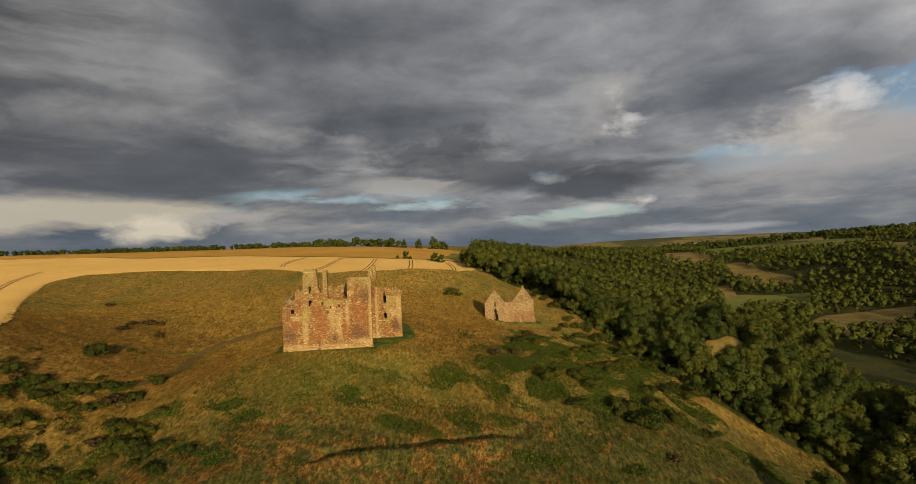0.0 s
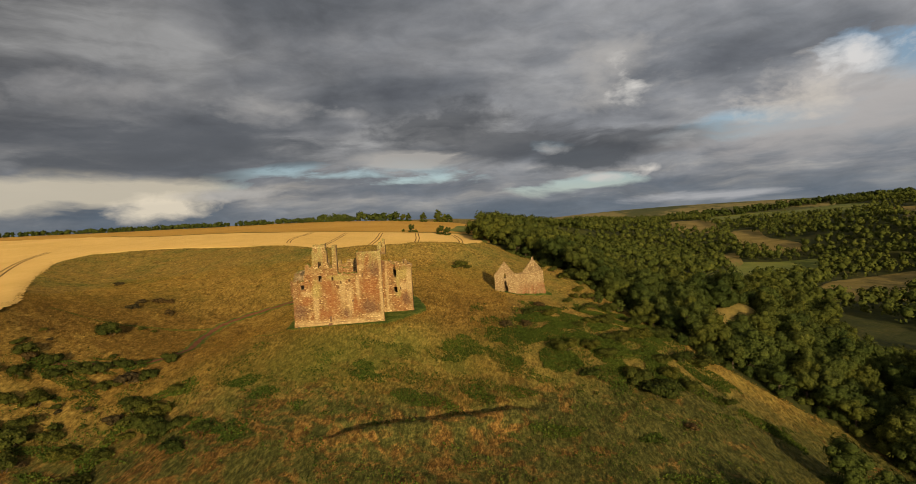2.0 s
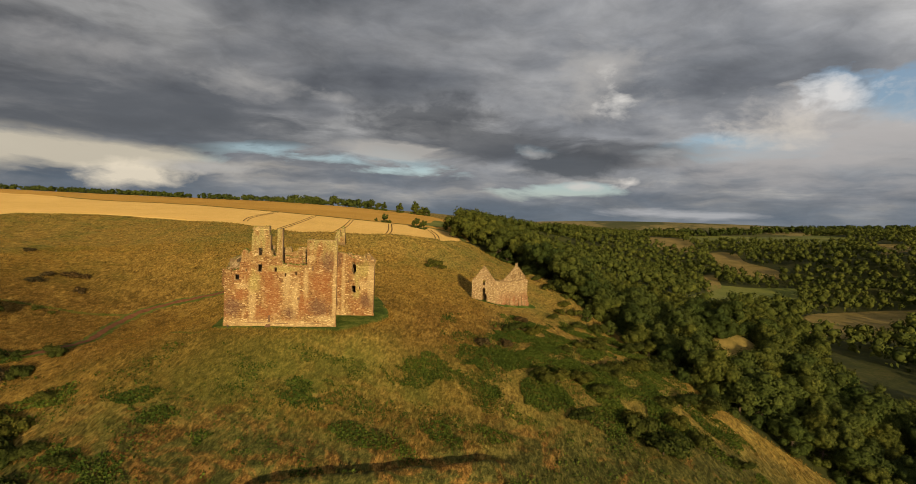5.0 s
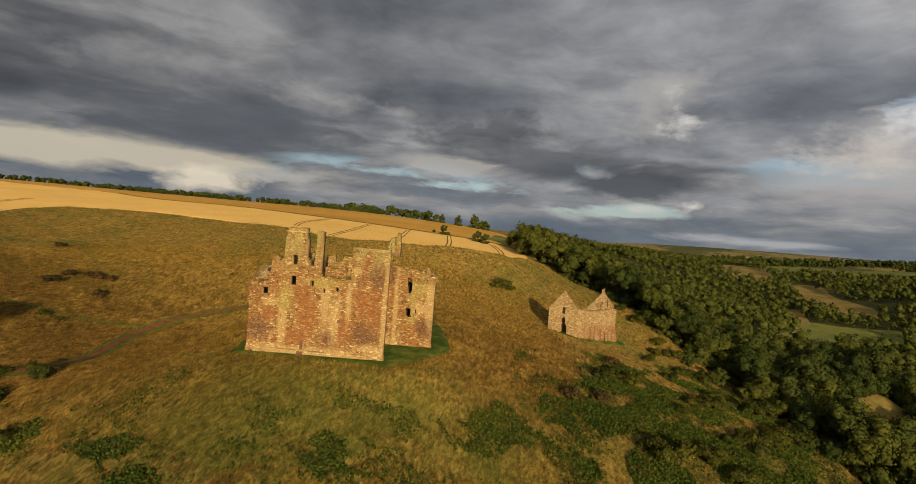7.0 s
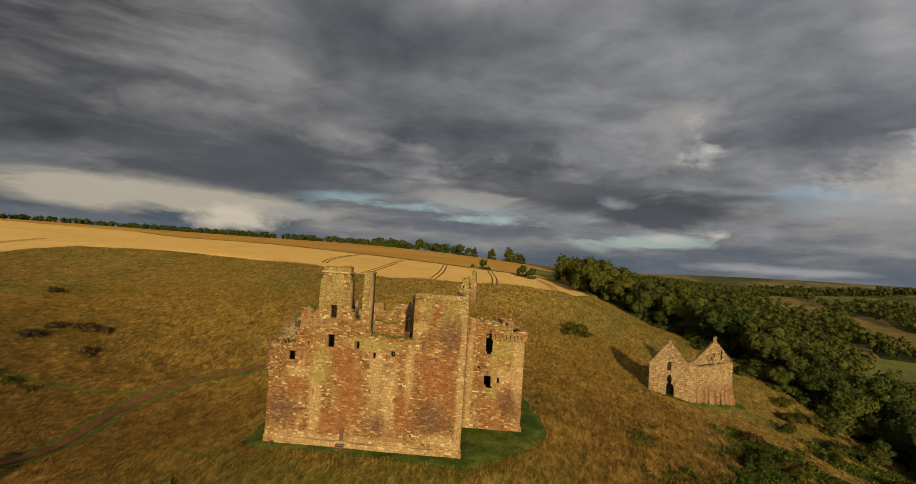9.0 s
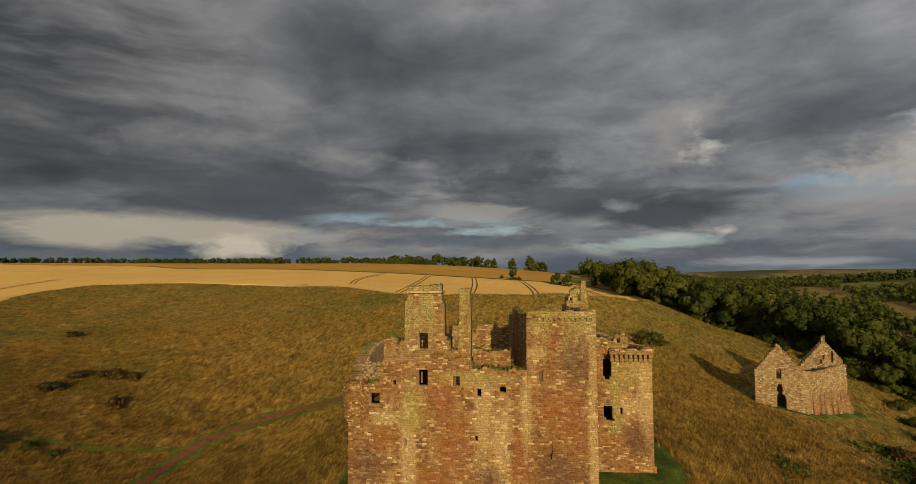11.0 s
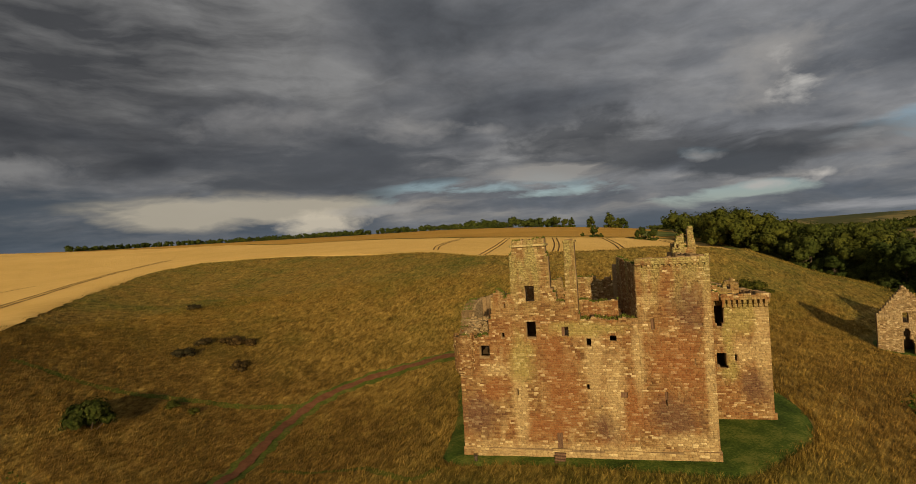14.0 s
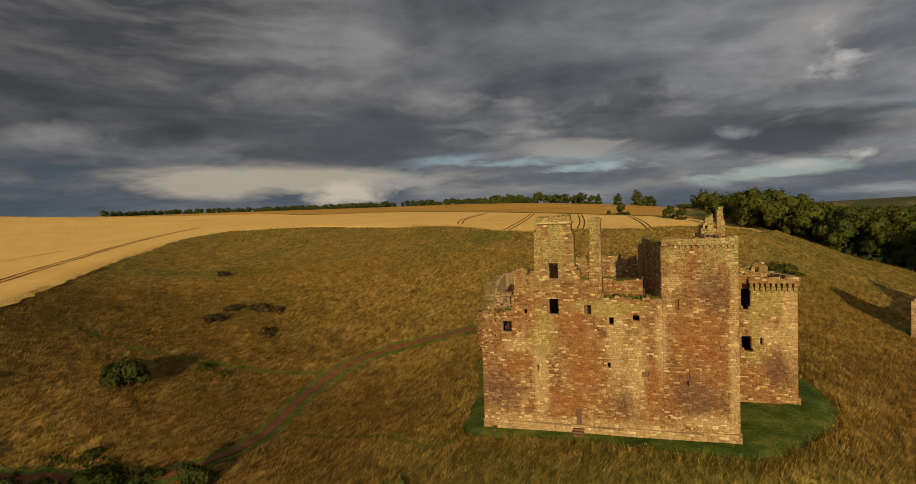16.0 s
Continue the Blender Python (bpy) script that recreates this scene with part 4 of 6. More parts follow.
FRONT_TOP = [(0, 16.2), (0.6, 15.9), (2.6, 16.1), (4.15, 16.3), (4.2, 17.6), (4.65, 19.4), (4.7, 21.0), (5.5, 22.2), (5.9, 22.0), (6.3, 21.6), (6.4, 20.9), (6.9, 21.3), (7.4, 21.6), (7.45, 26.4), (7.85, 26.9), (7.9, 28.5), (12.05, 28.5), (12.1, 26.8), (12.4, 26.1), (12.45, 22.2), (13.1, 21.6), (13.15, 20.4), (14.25, 20.4), (14.3, 21.6), (14.4, 22.0), (14.45, 28.1), (15.75, 28.1), (15.8, 19.4), (15.95, 18.3), (17.2, 18.1), (17.3, 18.4), (19.0, 18.2), (20.5, 18.0), (20.6, 18.3), (22.8, 18.1)]
FRONT_HOLES = [(2.76, 4.14, 13.4, 14.9), (5.77, 6.26, 15.9, 16.65), (6.3, 6.55, 19.7, 20.4), (9.18, 10.42, 20.5, 22.6), (9.11, 10.38, 15.9, 18.0), (13.6, 14.45, 16.0, 17.2), (16.57, 17.13, 14.74, 15.73), (19.4, 20.18, 15.3, 16.07), (7.36, 7.64, 8.4, 9.25), (16.26, 16.62, 9.3, 10.15), (20.3, 21.08, 8.4, 9.1), (17.85, 18.1, 7.2, 7.4)]
front = Wall((0, 0), (22.8, 0), 1.9, -3.0, FRONT_TOP, FRONT_HOLES, 0.16, 0.45, 3)
build_wall(castle, "front_wall", front, 1.2, pieces=(8.2, 17.5, 3.0, 11.6), label="tall coursed sandstone wall with small square windows")

TOWER_HOLES = [(1.45, 1.86, 16.8, 18.1), (6.3, 7.24, 17.1, 17.6), (0.28, 0.58, 10.3, 10.7), (2.56, 2.91, 8.2, 9.35), (2.66, 2.8, 7.5, 8.2), (6.08, 6.24, 12.55, 13.3)]
tower_front = Wall((22.8, 0.0), (31.1, 0.0), 0.7, -3.0, 24.5, TOWER_HOLES, 0.0, 0.5, 5)
build_wall(castle, "tower_front_wall", tower_front, 1.4)
tower_right = Wall((30.95, 0.56), (28.0, 12.8), 2.0, -3.0, 24.5, [(5.0, 5.6, 14.0, 15.2)], 0.0, 0.5, 6)
build_wall(castle, "tower_side_wall", tower_right, 1.4)
tower_left = Wall((20.6, 10.0), (22.8, -0.06), 0.8, 8.0, [(0, 25.3), (4.0, 25.0), (10.2, 24.6)], (), 0.1, 0.5, 7)
build_wall(castle, "tower_side_wall", tower_left, 17.0)
tower_back = Wall((28.0, 12.8), (20.0, 12.8), 1.8, -3.0, 24.3, (), 0.3, 0.6, 8)
build_wall(castle, "tower_back_wall", tower_back, 16.0)

# wall heads, inner walls and ranges round the court
inner = Wall((0.0, 22.0), (24.0, 22.0), 1.3, -2.0, [(0, 17.0), (6, 17.8), (9.2, 18.4), (9.4, 21.4), (11.6, 21.8), (11.8, 20.0), (13.8, 20.4), (14.2, 21.6), (16.8, 21.9), (17.4, 21.0), (19.6, 21.6), (19.8, 20.3), (24, 20.2)], [(16.6, 17.3, 16.6, 18.2)], 0.25, 0.45, 11)
build_wall(castle, "inner_wall", inner, 13.0)
walk_wall = Wall((15.75, 3.2), (20.6, 3.2), 0.9, 12.0, [(0, 20.3), (2.5, 19.9), (4.8, 20.2)], (), 0.18, 0.4, 12)
build_wall(castle, "wall_walk", walk_wall, 17.8)
left_side = Wall((-7.5, 36.0), (0, 0), 1.7, -3.0, [(0, 17), (10, 18), (22, 18.6), (29, 18.4), (32, 17.0), (34.5, 16.2), (36.7, 16.0)], [(28, 28.8, 12.0, 13.6)], 0.35, 0.5, 13)
build_wall(castle, "side_wall", left_side, 0.4, core=M_RUBBLE)
left_inner = Wall((1.78, 0.45), (-5.7, 36.4), 0.3, 9.0, [(0, 15.8), (2.2, 16.1), (4.7, 16.9), (7.7, 18.3), (14.7, 18.5), (26.7, 17.9), (36.7, 16.9)], (), 0.3, 0.4, 17)
build_wall(castle, "side_wall_inner_face", left_inner, 14.0, course=(0.16, 0.3), run=(0.2, 0.5), core=M_RUBBLE, stone=M_RUBBLE)
court_wall = Wall((3.4, 4.0), (4.6, 2.0), 1.2, 8.0, [(0, 19.6), (1.2, 18.8), (2.3, 18.6)], (), 0.4, 0.35, 14)
build_wall(castle, "broken_cross_wall", court_wall, 14.0)
cross = Wall((12.4, 2.0), (11.0, 9.0), 1.1, 6.0, [(0, 22.0), (2.0, 21.0), (5.0, 21.6), (7.0, 22.8)], (), 0.25, 0.45, 15)
build_wall(castle, "cross_wall", cross, 17.0)
# unseen wall added behind the chimney so its window reads dark
dark_backing = Wall((6.2, 9.2), (9.2, 9.2), 0.8, 12.0, [(0, 24.0), (1.2, 25.2), (3.0, 24.4)], (), 0.3, 0.45, 18)
build_wall(castle, "range_back_wall", dark_backing, 19.2)
back = Wall((33.8, 36.0), (-7.5, 36.0), 1.8, -2.0, [(0, 18), (12, 18.6), (20, 17.8), (30, 18.8), (41.3, 17)], (), 0.4, 0.6, 16)
build_wall(castle, "back_wall", back, 9.0)

# the range set back beside the tower
WING_TOP = [(0, 21.4), (3.6, 20.9), (4.4, 20.0), (5.6, 19.6), (5.7, 18.55), (11.6, 18.55)]
wing_front = Wall((28.1, 11.9), (39.7, 11.9), 1.8, -2.0, WING_TOP, [(4.95, 6.15, 15.35, 18.5), (5.2, 5.9, 14.9, 15.35), (4.95, 6.15, 9.6, 11.35), (5.3, 6.4, 9.2, 9.6), (7.2, 7.56, 10.2, 11.25), (3.7, 4.2, 12.4, 12.9)], 0.1, 0.45, 21)
build_wall(castle, "wing_front_wall", wing_front, 3.0)
wing_side = Wall((39.54, 12.55), (33.8, 36.0), 1.8, -2.0, 18.55, [(6, 6.8, 10, 11.6), (13, 13.8, 10, 11.6)], 0.1, 0.5, 22)
build_wall(castle, "wing_side_wall", wing_side, 3.0)
wing_inner = Wall((30.6, 18.5), (37.5, 18.5), 1.0, 8.0, [(0, 20.8), (1.5, 20.1), (3.0, 20.3), (4.8, 19.7), (5.0, 20.5), (6.2, 20.9), (6.9, 19.9)], [(5.3, 5.8, 19.3, 20.1)], 0.25, 0.4, 23)
build_wall(castle, "inner_wall", wing_inner, 17.5)


def parapet(p0, p1, base, top, out, count, size, ragged=0.12, seed=31):
    """A corbelled parapet: a row of corbels and the wall that they carry."""
    d = np.array(p1, float) - np.array(p0, float)
    long = float(np.hypot(*d))
    t = d / long
    n = np.array([t[1], -t[0]])
    q0, q1 = np.array(p0) + n * out, np.array(p1) + n * out
    rail = Wall(q0, q1, out + 0.45, base, [(0, top), (long, top)], (), ragged, 0.5, seed)
    body = build_wall(castle, "parapet", rail, base, course=(0.22, 0.32))
    wide, tall = size
    me = bpy.data.meshes.new("corbel")
    bm = bmesh.new()
    side = [(0, -tall), (0, 0), (-out, 0), (-out, -tall * 0.42), (-out * 0.55, -tall * 0.5), (-out * 0.5, -tall * 0.85)]
    rows = [[bm.verts.new((k * wide, y, z)) for y, z in side] for k in (-0.5, 0.5)]
    m = len(side)
    for k in range(m):
        bm.faces.new((rows[0][k], rows[1][k], rows[1][(k + 1) % m], rows[0][(k + 1) % m]))
    bm.faces.new(rows[0][::-1])
    bm.faces.new(rows[1])
    bmesh.ops.recalc_face_normals(bm, faces=bm.faces)
    bm.to_mesh(me)
    bm.free()
    me.materials.append(M_STONE)
    for k in range(count):
        u = (k + 0.5) / count * long
        ob = part_mesh("corbel", me, body)
        ob.matrix_basis = pose(p0[0] + t[0] * u, p0[1] + t[1] * u, base + 0.01, 0, 0, math.degrees(math.atan2(t[1], t[0])))


parapet((22.8, -0.06), (31.1, -0.06), 24.55, 25.45, 0.28, 13, (0.26, 0.34))
parapet((31.0, 0.2), (28.0, 12.8), 24.55, 25.4, 0.28, 18, (0.26, 0.34), seed=32)
parapet((33.9, 11.9), (39.7, 11.9), 18.6, 19.35, 0.62, 9, (0.34, 1.15), 0.16, 33)
parapet((39.55, 12.3), (33.8, 36.0), 18.6, 19.3, 0.62, 30, (0.34, 1.15), 0.16, 34)

# slabs over the rooms: wall heads, and unseen floors added to darken the windows
for lo, hi in (((22.9, 1.0, 23.9), (28.2, 12.4, 24.3)), ((28.2, 1.0, 23.9), (29.4, 6.0, 24.3)), ((15.9, 1.6, 17.5), (21.0, 9.0, 17.95)), ((4.6, 1.6, 18.6), (12.3, 9.0, 19.1)), ((1.5, 1.6, 12.6), (28.0, 9.0, 12.9)), ((1.4, 1.6, 15.2), (4.4, 9.2, 15.6)), ((12.6, 1.6, 15.0), (15.9, 9.0, 15.3)), ((28.2, 13.4, 17.6), (33.6, 35.0, 18.0)), ((33.6, 13.4, 17.6), (37.6, 20.0, 18.0))):
    part_mesh("floor_slab", box_mesh("floor_slab", lo, hi, M_MORTAR, 0.05), castle)

# ruined stair turret over the tower
turret = Wall((28.1, 10.2), (31.0, 10.2), 1.4, 23.5, [(0, 25.9), (0.3, 26.6), (0.6, 27.6), (1.0, 27.7), (1.5, 28.0), (1.52, 26.1), (1.95, 26.0), (1.97, 28.6), (2.3, 29.0), (2.7, 28.7), (2.75, 27.2), (2.9, 26.8)], [(0.5, 0.8, 26.0, 26.5)], 0.14, 0.25, 41)
build_wall(castle, "stair_turret", turret, 24.3, course=(0.18, 0.28), run=(0.3, 0.6))
turret_side = Wall((28.1, 13.0), (28.1, 10.2), 0.8, 23.5, [(0, 26.6), (2.8, 26.0)], (), 0.2, 0.3, 42)
build_wall(castle, "stair_turret_wall", turret_side, 24.3, course=(0.18, 0.28), run=(0.3, 0.6))

# chimney cap and the lean thin stack
part_mesh("chimney_cap", box_mesh("chimney_cap", (7.6, -0.35, 27.55), (12.3, 2.1, 27.85), M_STONE, 0.06), castle)
part_mesh("chimney_cap", box_mesh("chimney_cap", (14.35, -0.12, 27.8), (15.9, 2.0, 28.05), M_STONE, 0.05), castle)


def corner_turret(cx, cy, radius):
    """Round corner turret carried out on a cone of corbel courses, stone by stone."""
    r = random.Random(14)
    swell = lambda z: float(np.interp(z, [10.3, 10.9, 11.0, 11.5, 11.6, 12.0, 14.7, 14.75, 15.0, 15.05, 16.6], [0.25, 0.5, 0.72, 0.8, 0.95, 1.0, 1.0, 1.07, 1.07, 1.0, 1.0]))
    core_v, core_f, count = [], [], 20
    heights = [10.3, 11.0, 12.0, 14.7, 16.0]
    for z in heights:
        for k in range(count):
            a = 2 * math.pi * k / count
            core_v.append((cx + (radius * swell(z) - 0.05) * math.cos(a), cy + (radius * swell(z) - 0.05) * math.sin(a), z))
    for j in range(len(heights) - 1):
        for k in range(count):
            core_f.append((j * count + k, j * count + (k + 1) % count, (j + 1) * count + (k + 1) % count, (j + 1) * count + k))
    core_f.append(tuple((len(heights) - 1) * count + k for k in range(count)))
    core_f.append(tuple(range(count - 1, -1, -1)))
    body = part_mesh("corner_turret", mesh_from("corner_turret", core_v, core_f, M_MORTAR), castle, "corbelled round corner turret with a broken top")
    v, f, z = [], [], 10.35
    while z < 16.6:
        h = r.uniform(0.18, 0.28)
        a, turn = r.uniform(0, 0.3), 0.0
        while turn < 2 * math.pi:
            w = r.uniform(0.16, 0.36)
            if z < 15.9 or r.random() < 0.6 - 0.5 * (z - 15.9):
                out = r.uniform(0.0, 0.04)
                k = len(v)
                for dz, inset in ((0.01, 0), (h - 0.01, 0)):
                    rr = radius * swell(z + h / 2) + out
                    for b in (a + 0.012, a + w / 2, a + w - 0.012):
                        v.append((cx + rr * math.cos(b), cy + rr * math.sin(b), z + dz))
                    for b in (a + w - 0.012, a + 0.012):
                        v.append((cx + (rr - 0.16) * math.cos(b), cy + (rr - 0.16) * math.sin(b), z + dz))
                f += [(k, k + 1, k + 6, k + 5), (k + 1, k + 2, k + 7, k + 6), (k + 2, k + 3, k + 8, k + 7), (k + 4, k, k + 5, k + 9), (k + 5, k + 6, k + 7, k + 8, k + 9), (k + 4, k + 3, k + 2, k + 1, k)]
            a += w
            turn += w
        z += h
    tagged(part_mesh("stone_facing", mesh_from("stone_facing", v, f, M_STONE), body), kind="stuff")


corner_turret(0.72, 0.75, 1.55)

# battered plinth
plinth = Wall((-0.12, -0.24), (31.28, -0.24), 0.5, -3.0, [(0, 1.5), (10, 1.75), (22, 1.9), (31.4, 2.35)], (), 0.0, 0.6, 51)
build_wall(castle, "plinth", plinth, -0.6, course=(0.3, 0.4), run=(0.5, 1.1), label="pale projecting base course")
plinth_side = Wall((31.22, 0.0), (28.5, 11.7), 0.5, -3.0, [(0, 2.35), (12, 3.4)], (), 0.0, 0.6, 52)
build_wall(castle, "plinth", plinth_side, 0.0, course=(0.3, 0.4))
plinth_wing = Wall((28.4, 11.66), (39.95, 11.66), 0.5, -2.0, 3.35, (), 0.0, 0.6, 53)
build_wall(castle, "plinth", plinth_wing, 1.6, course=(0.3, 0.4))

# rubble lying on the broken wall heads
def heap(parent, count, where, size, seed, material=None):
    r = random.Random(seed)
    for _ in range(count):
        ob = new("stone", material or BLOCK)
        ob.parent = parent
        x, y, z = where(r)
        s = r.uniform(*size)
        ob.matrix_basis = pose(x, y, z, r.uniform(-25, 25), r.uniform(-25, 25), r.uniform(0, 180)) @ Matrix.Diagonal((s * 1.3, s, s * 0.8, 1))


def left_heap(r):
    x = r.uniform(0.4, 4.2)
    y = r.uniform(1.6, 6.5)
    return x, y, 15.7 + 0.30 * y + r.uniform(-0.2, 0.5) * (x / 4)


RUBBLE_BLOCK = block_mesh()
RUBBLE_BLOCK.materials[0] = M_RUBBLE
heap(castle, 190, left_heap, (0.16, 0.5), 5, RUBBLE_BLOCK)
heap(castle, 34, lambda r: (r.uniform(16.2, 20.8), r.uniform(1.5, 8.5), 18.0 + r.uniform(0, 0.25)), (0.2, 0.5), 6)
heap(castle, 26, lambda r: (r.uniform(32, 38), r.uniform(13, 18), 18.1 + r.uniform(0, 0.3)), (0.25, 0.6), 7)

# blocked doorway, its sill and the steps up to it
door = thing("blocked_door", "narrow plank door set flush in the castle wall", "door", kind="structure")
for k in range(3):
    part_mesh("plank", box_mesh("plank", (12.28 + k * 0.225, -0.13, 1.95), (12.28 + k * 0.225 + 0.215, -0.09, 3.85), M_WOOD, 0.01), door)
part_mesh("lintel", box_mesh("lintel", (12.0, -0.16, 3.88), (13.2, -0.08, 4.2), M_STONE, 0.02), door)
part_mesh("sill", box_mesh("sill", (11.6, -0.45, 1.7), (14.0, -0.1, 1.92), M_STONE, 0.03), door)
stair = thing("steps", "short flight of dark timber steps below the blocked door", "steps")
for k in range(4):
    part_mesh("tread", box_mesh("tread", (11.9, -0.75 - 0.32 * k, 1.42 - 0.26 * k), (13.3, -0.42 - 0.32 * k, 1.50 - 0.26 * k), M_WOOD, 0.015), stair)
for x in (11.95, 13.15):
    part_mesh("stringer", box_mesh("stringer", (x, -1.75, -0.6), (x + 0.1, -0.45, 0.66), M_WOOD, 0.01), stair)
for k in range(4):
    part_mesh("riser", box_mesh("riser", (11.95, -0.72 - 0.32 * k, -0.6), (13.25, -0.69 - 0.32 * k, 1.42 - 0.26 * k), M_WOOD, 0.0), stair)

# weathered boards in the small windows
for x0, x1, z0, z1 in ((24.25, 24.66, 16.8, 18.1), (29.1, 30.04, 17.1, 17.6), (25.36, 25.71, 8.2, 9.35), (28.88, 29.04, 12.55, 13.3), (20.3, 21.08, 8.4, 9.1), (13.6, 13.98, 16.0, 17.2)):
    part_mesh("shutter", box_mesh("shutter", (x0 + 0.02, 0.22, z0 + 0.02), (x1 - 0.02, 0.28, z1 - 0.02), M_WOOD, 0.01), castle, "weathered brown board shutter")


def wall_grass(wall, name, count, seed):
    """Tufts of grass rooted in the broken head of a wall."""
    r = np.random.RandomState(seed)
    cols = [(a, b, solid[-1][1]) for a, b, solid in wall.cols if solid]
    pick = r.randint(0, len(cols), count)
    blades = []
    for k in pick:
        a, b, z = cols[k]
        if noise.noise(Vector((a * 0.6, z * 0.3, seed))) < -0.15:
            continue
        x, y, z = wall.at(r.uniform(a, b), -r.uniform(0.0, 0.8) * wall.thick, z - 0.03)
        turn, wide = r.uniform(0, 2 * math.pi), r.uniform(0.04, 0.09)
        dx, dy = wide * math.cos(turn), wide * math.sin(turn)
        blades += [(x - dx, y - dy, z), (x + dx, y + dy, z), (x + r.normal(0, 0.1), y + r.normal(0, 0.1), z + r.uniform(0.12, 0.38))]
    me = mesh_from(name, blades, np.arange(len(blades)).reshape(-1, 3), M_VERGE)
    tagged(part_mesh(name, me, castle, "green grass tufts growing on the wall heads"), kind="stuff")


for wall, count in ((front, 2600), (inner, 900), (left_side, 1200), (walk_wall, 500), (tower_left, 300), (turret, 300), (wing_front, 500), (wing_inner, 400), (cross, 300)):
    wall_grass(wall, "wall_head_grass", count, count % 97)

# ---- stable ----
stable = thing("stable", "roofless ruined rubble stable with two gables", "ruin")
SA, SC, SR = (71.0, 62.4), (80.2, 60.6), (94.1, 71.5)
SD = (SA[0] + SR[0] - SC[0], SA[1] + SR[1] - SC[1])
RUB = {"course": (0.12, 0.30), "run": (0.14, 0.60), "proud": (0.0, 0.17), "core": M_MORTAR, "stone": M_RUBBLE}


def gable_top(long, eave, apex, stub=0.0):
    half = long / 2
    pts = [(0, eave)]
    k = 0
    while k < 11:
        u = half * k / 11
        z = eave + (apex - eave) * (k + 0.6) / 11
        pts += [(u + 0.02, z), (half * (k + 1) / 11, z)]
        k += 1
    pts += [(half - 0.55, apex + stub), (half + 0.55, apex + stub)]
    right = [(long - u, z) for u, z in reversed(pts[:-2]) if u > 0.03]
    return pts + right + [(long, eave)]


LA = math.dist(SA, SC)
gable_a = Wall(SA, SC, 1.1, -4.0, gable_top(LA, 8.2, 14.2), [(4.2, 6.0, -1.0, 2.7), (4.3, 5.8, 2.7, 3.4), (4.5, 5.3, 3.4, 3.9), (4.25, 5.4, 3.9, 5.0), (4.5, 5.2, 5.0, 5.5), (4.25, 5.2, 6.7, 8.8), (2.0, 2.2, 7.6, 7.8)], 0.1, 0.3, 61)
build_wall(stable, "gable_wall", gable_a, -0.2, label="stepped rubble gable with a horseshoe doorway", **RUB)
long_wall = Wall(SC, SR, 1.1, -5.0, [(0, 8.6), (2, 8.2), (5, 7.9), (9, 8.1), (12, 8.2), (17.7, 8.6)], [(1.2, 1.5, 6.6, 7.2), (4.5, 4.9, 6.5, 7.3), (8.8, 9.2, 6.6, 7.4), (11.5, 11.9, 6.7, 7.4), (3.0, 3.5, 2.8, 3.4), (6.6, 7.1, 2.8, 3.5), (10.2, 10.8, 2.6, 3.4)], 0.28, 0.35, 62)
build_wall(stable, "long_wall", long_wall, -3.4, **RUB)
LB = math.dist(SR, SD)
gable_b = Wall((SR[0] - 0.9, SR[1] + 0.18), SD, 1.1, -5.0, [(max(u - 0.92, 0), z) for u, z in gable_top(LB, 8.4, 14.2, 0.9)], (), 0.1, 0.3, 63)
build_wall(stable, "gable_wall", gable_b, -2.0, label="stepped rubble gable with a chimney stub", **RUB)
inner_b = Wall((SD[0] - 0.3, SD[1] - 1.5), (SR[0] - 1.6, SR[1] - 1.25), 0.4, -3.0, gable_top(LB, 8.2, 14.0, 0.9), [(6.1, 6.5, 9.0, 11.6), (3.5, 4.2, 8.6, 10.2), (3.9, 4.8, 9.6, 10.6), (2.7, 3.5, 8.6, 9.2)], 0.1, 0.3, 65)
build_wall(stable, "gable_inner_face", inner_b, 3.0, **RUB)
back_long = Wall(SD, (SA[0] + 0.95, SA[1] + 0.75), 1.1, -3.0, [(0, 8.0), (8, 6.5), (17.6, 8.0)], [(3, 4, 3, 5)], 0.4, 0.4, 64)
build_wall(stable, "back_wall", back_long, 1.0, **RUB)


def buttress(u, wide, tall, deep, foot):
    """A stepped rubble buttress of three lifts against the long wall."""
    d = np.array(SR) - np.array(SC)
    t = d / np.hypot(*d)
    n = np.array([t[1], -t[0]])
    a, b = np.array(SC) + t * (u - wide / 2), np.array(SC) + t * (u + wide / 2)
    for k, (out, lift) in enumerate(((deep, 0.36), (deep * 0.66, 0.68), (deep * 0.33, 1.0))):
        lump = Wall(a + n * out, b + n * out, out - 0.05, foot - 3.0, foot + tall * lift, (), 0.3, 0.3, int(u * 10) + k)
        build_wall(stable, "buttress", lump, foot - 1.4, **RUB)


for u, wide, tall, deep in ((0.7, 1.2, 2.4, 0.35), (3.9, 1.5, 4.3, 0.55), (6.6, 0.9, 5.0, 0.5), (8.6, 1.7, 4.6, 0.7), (11.4, 1.2, 5.3, 0.6), (13.3, 0.9, 4.0, 0.75), (15.0, 1.3, 5.0, 0.6), (16.9, 1.9, 3.9, 1.0)):
    px, py = SC[0] + (SR[0] - SC[0]) * u / 17.7, SC[1] + (SR[1] - SC[1]) * u / 17.7
    buttress(u, wide, tall, deep, float(ground(np.array(px), np.array(py))))

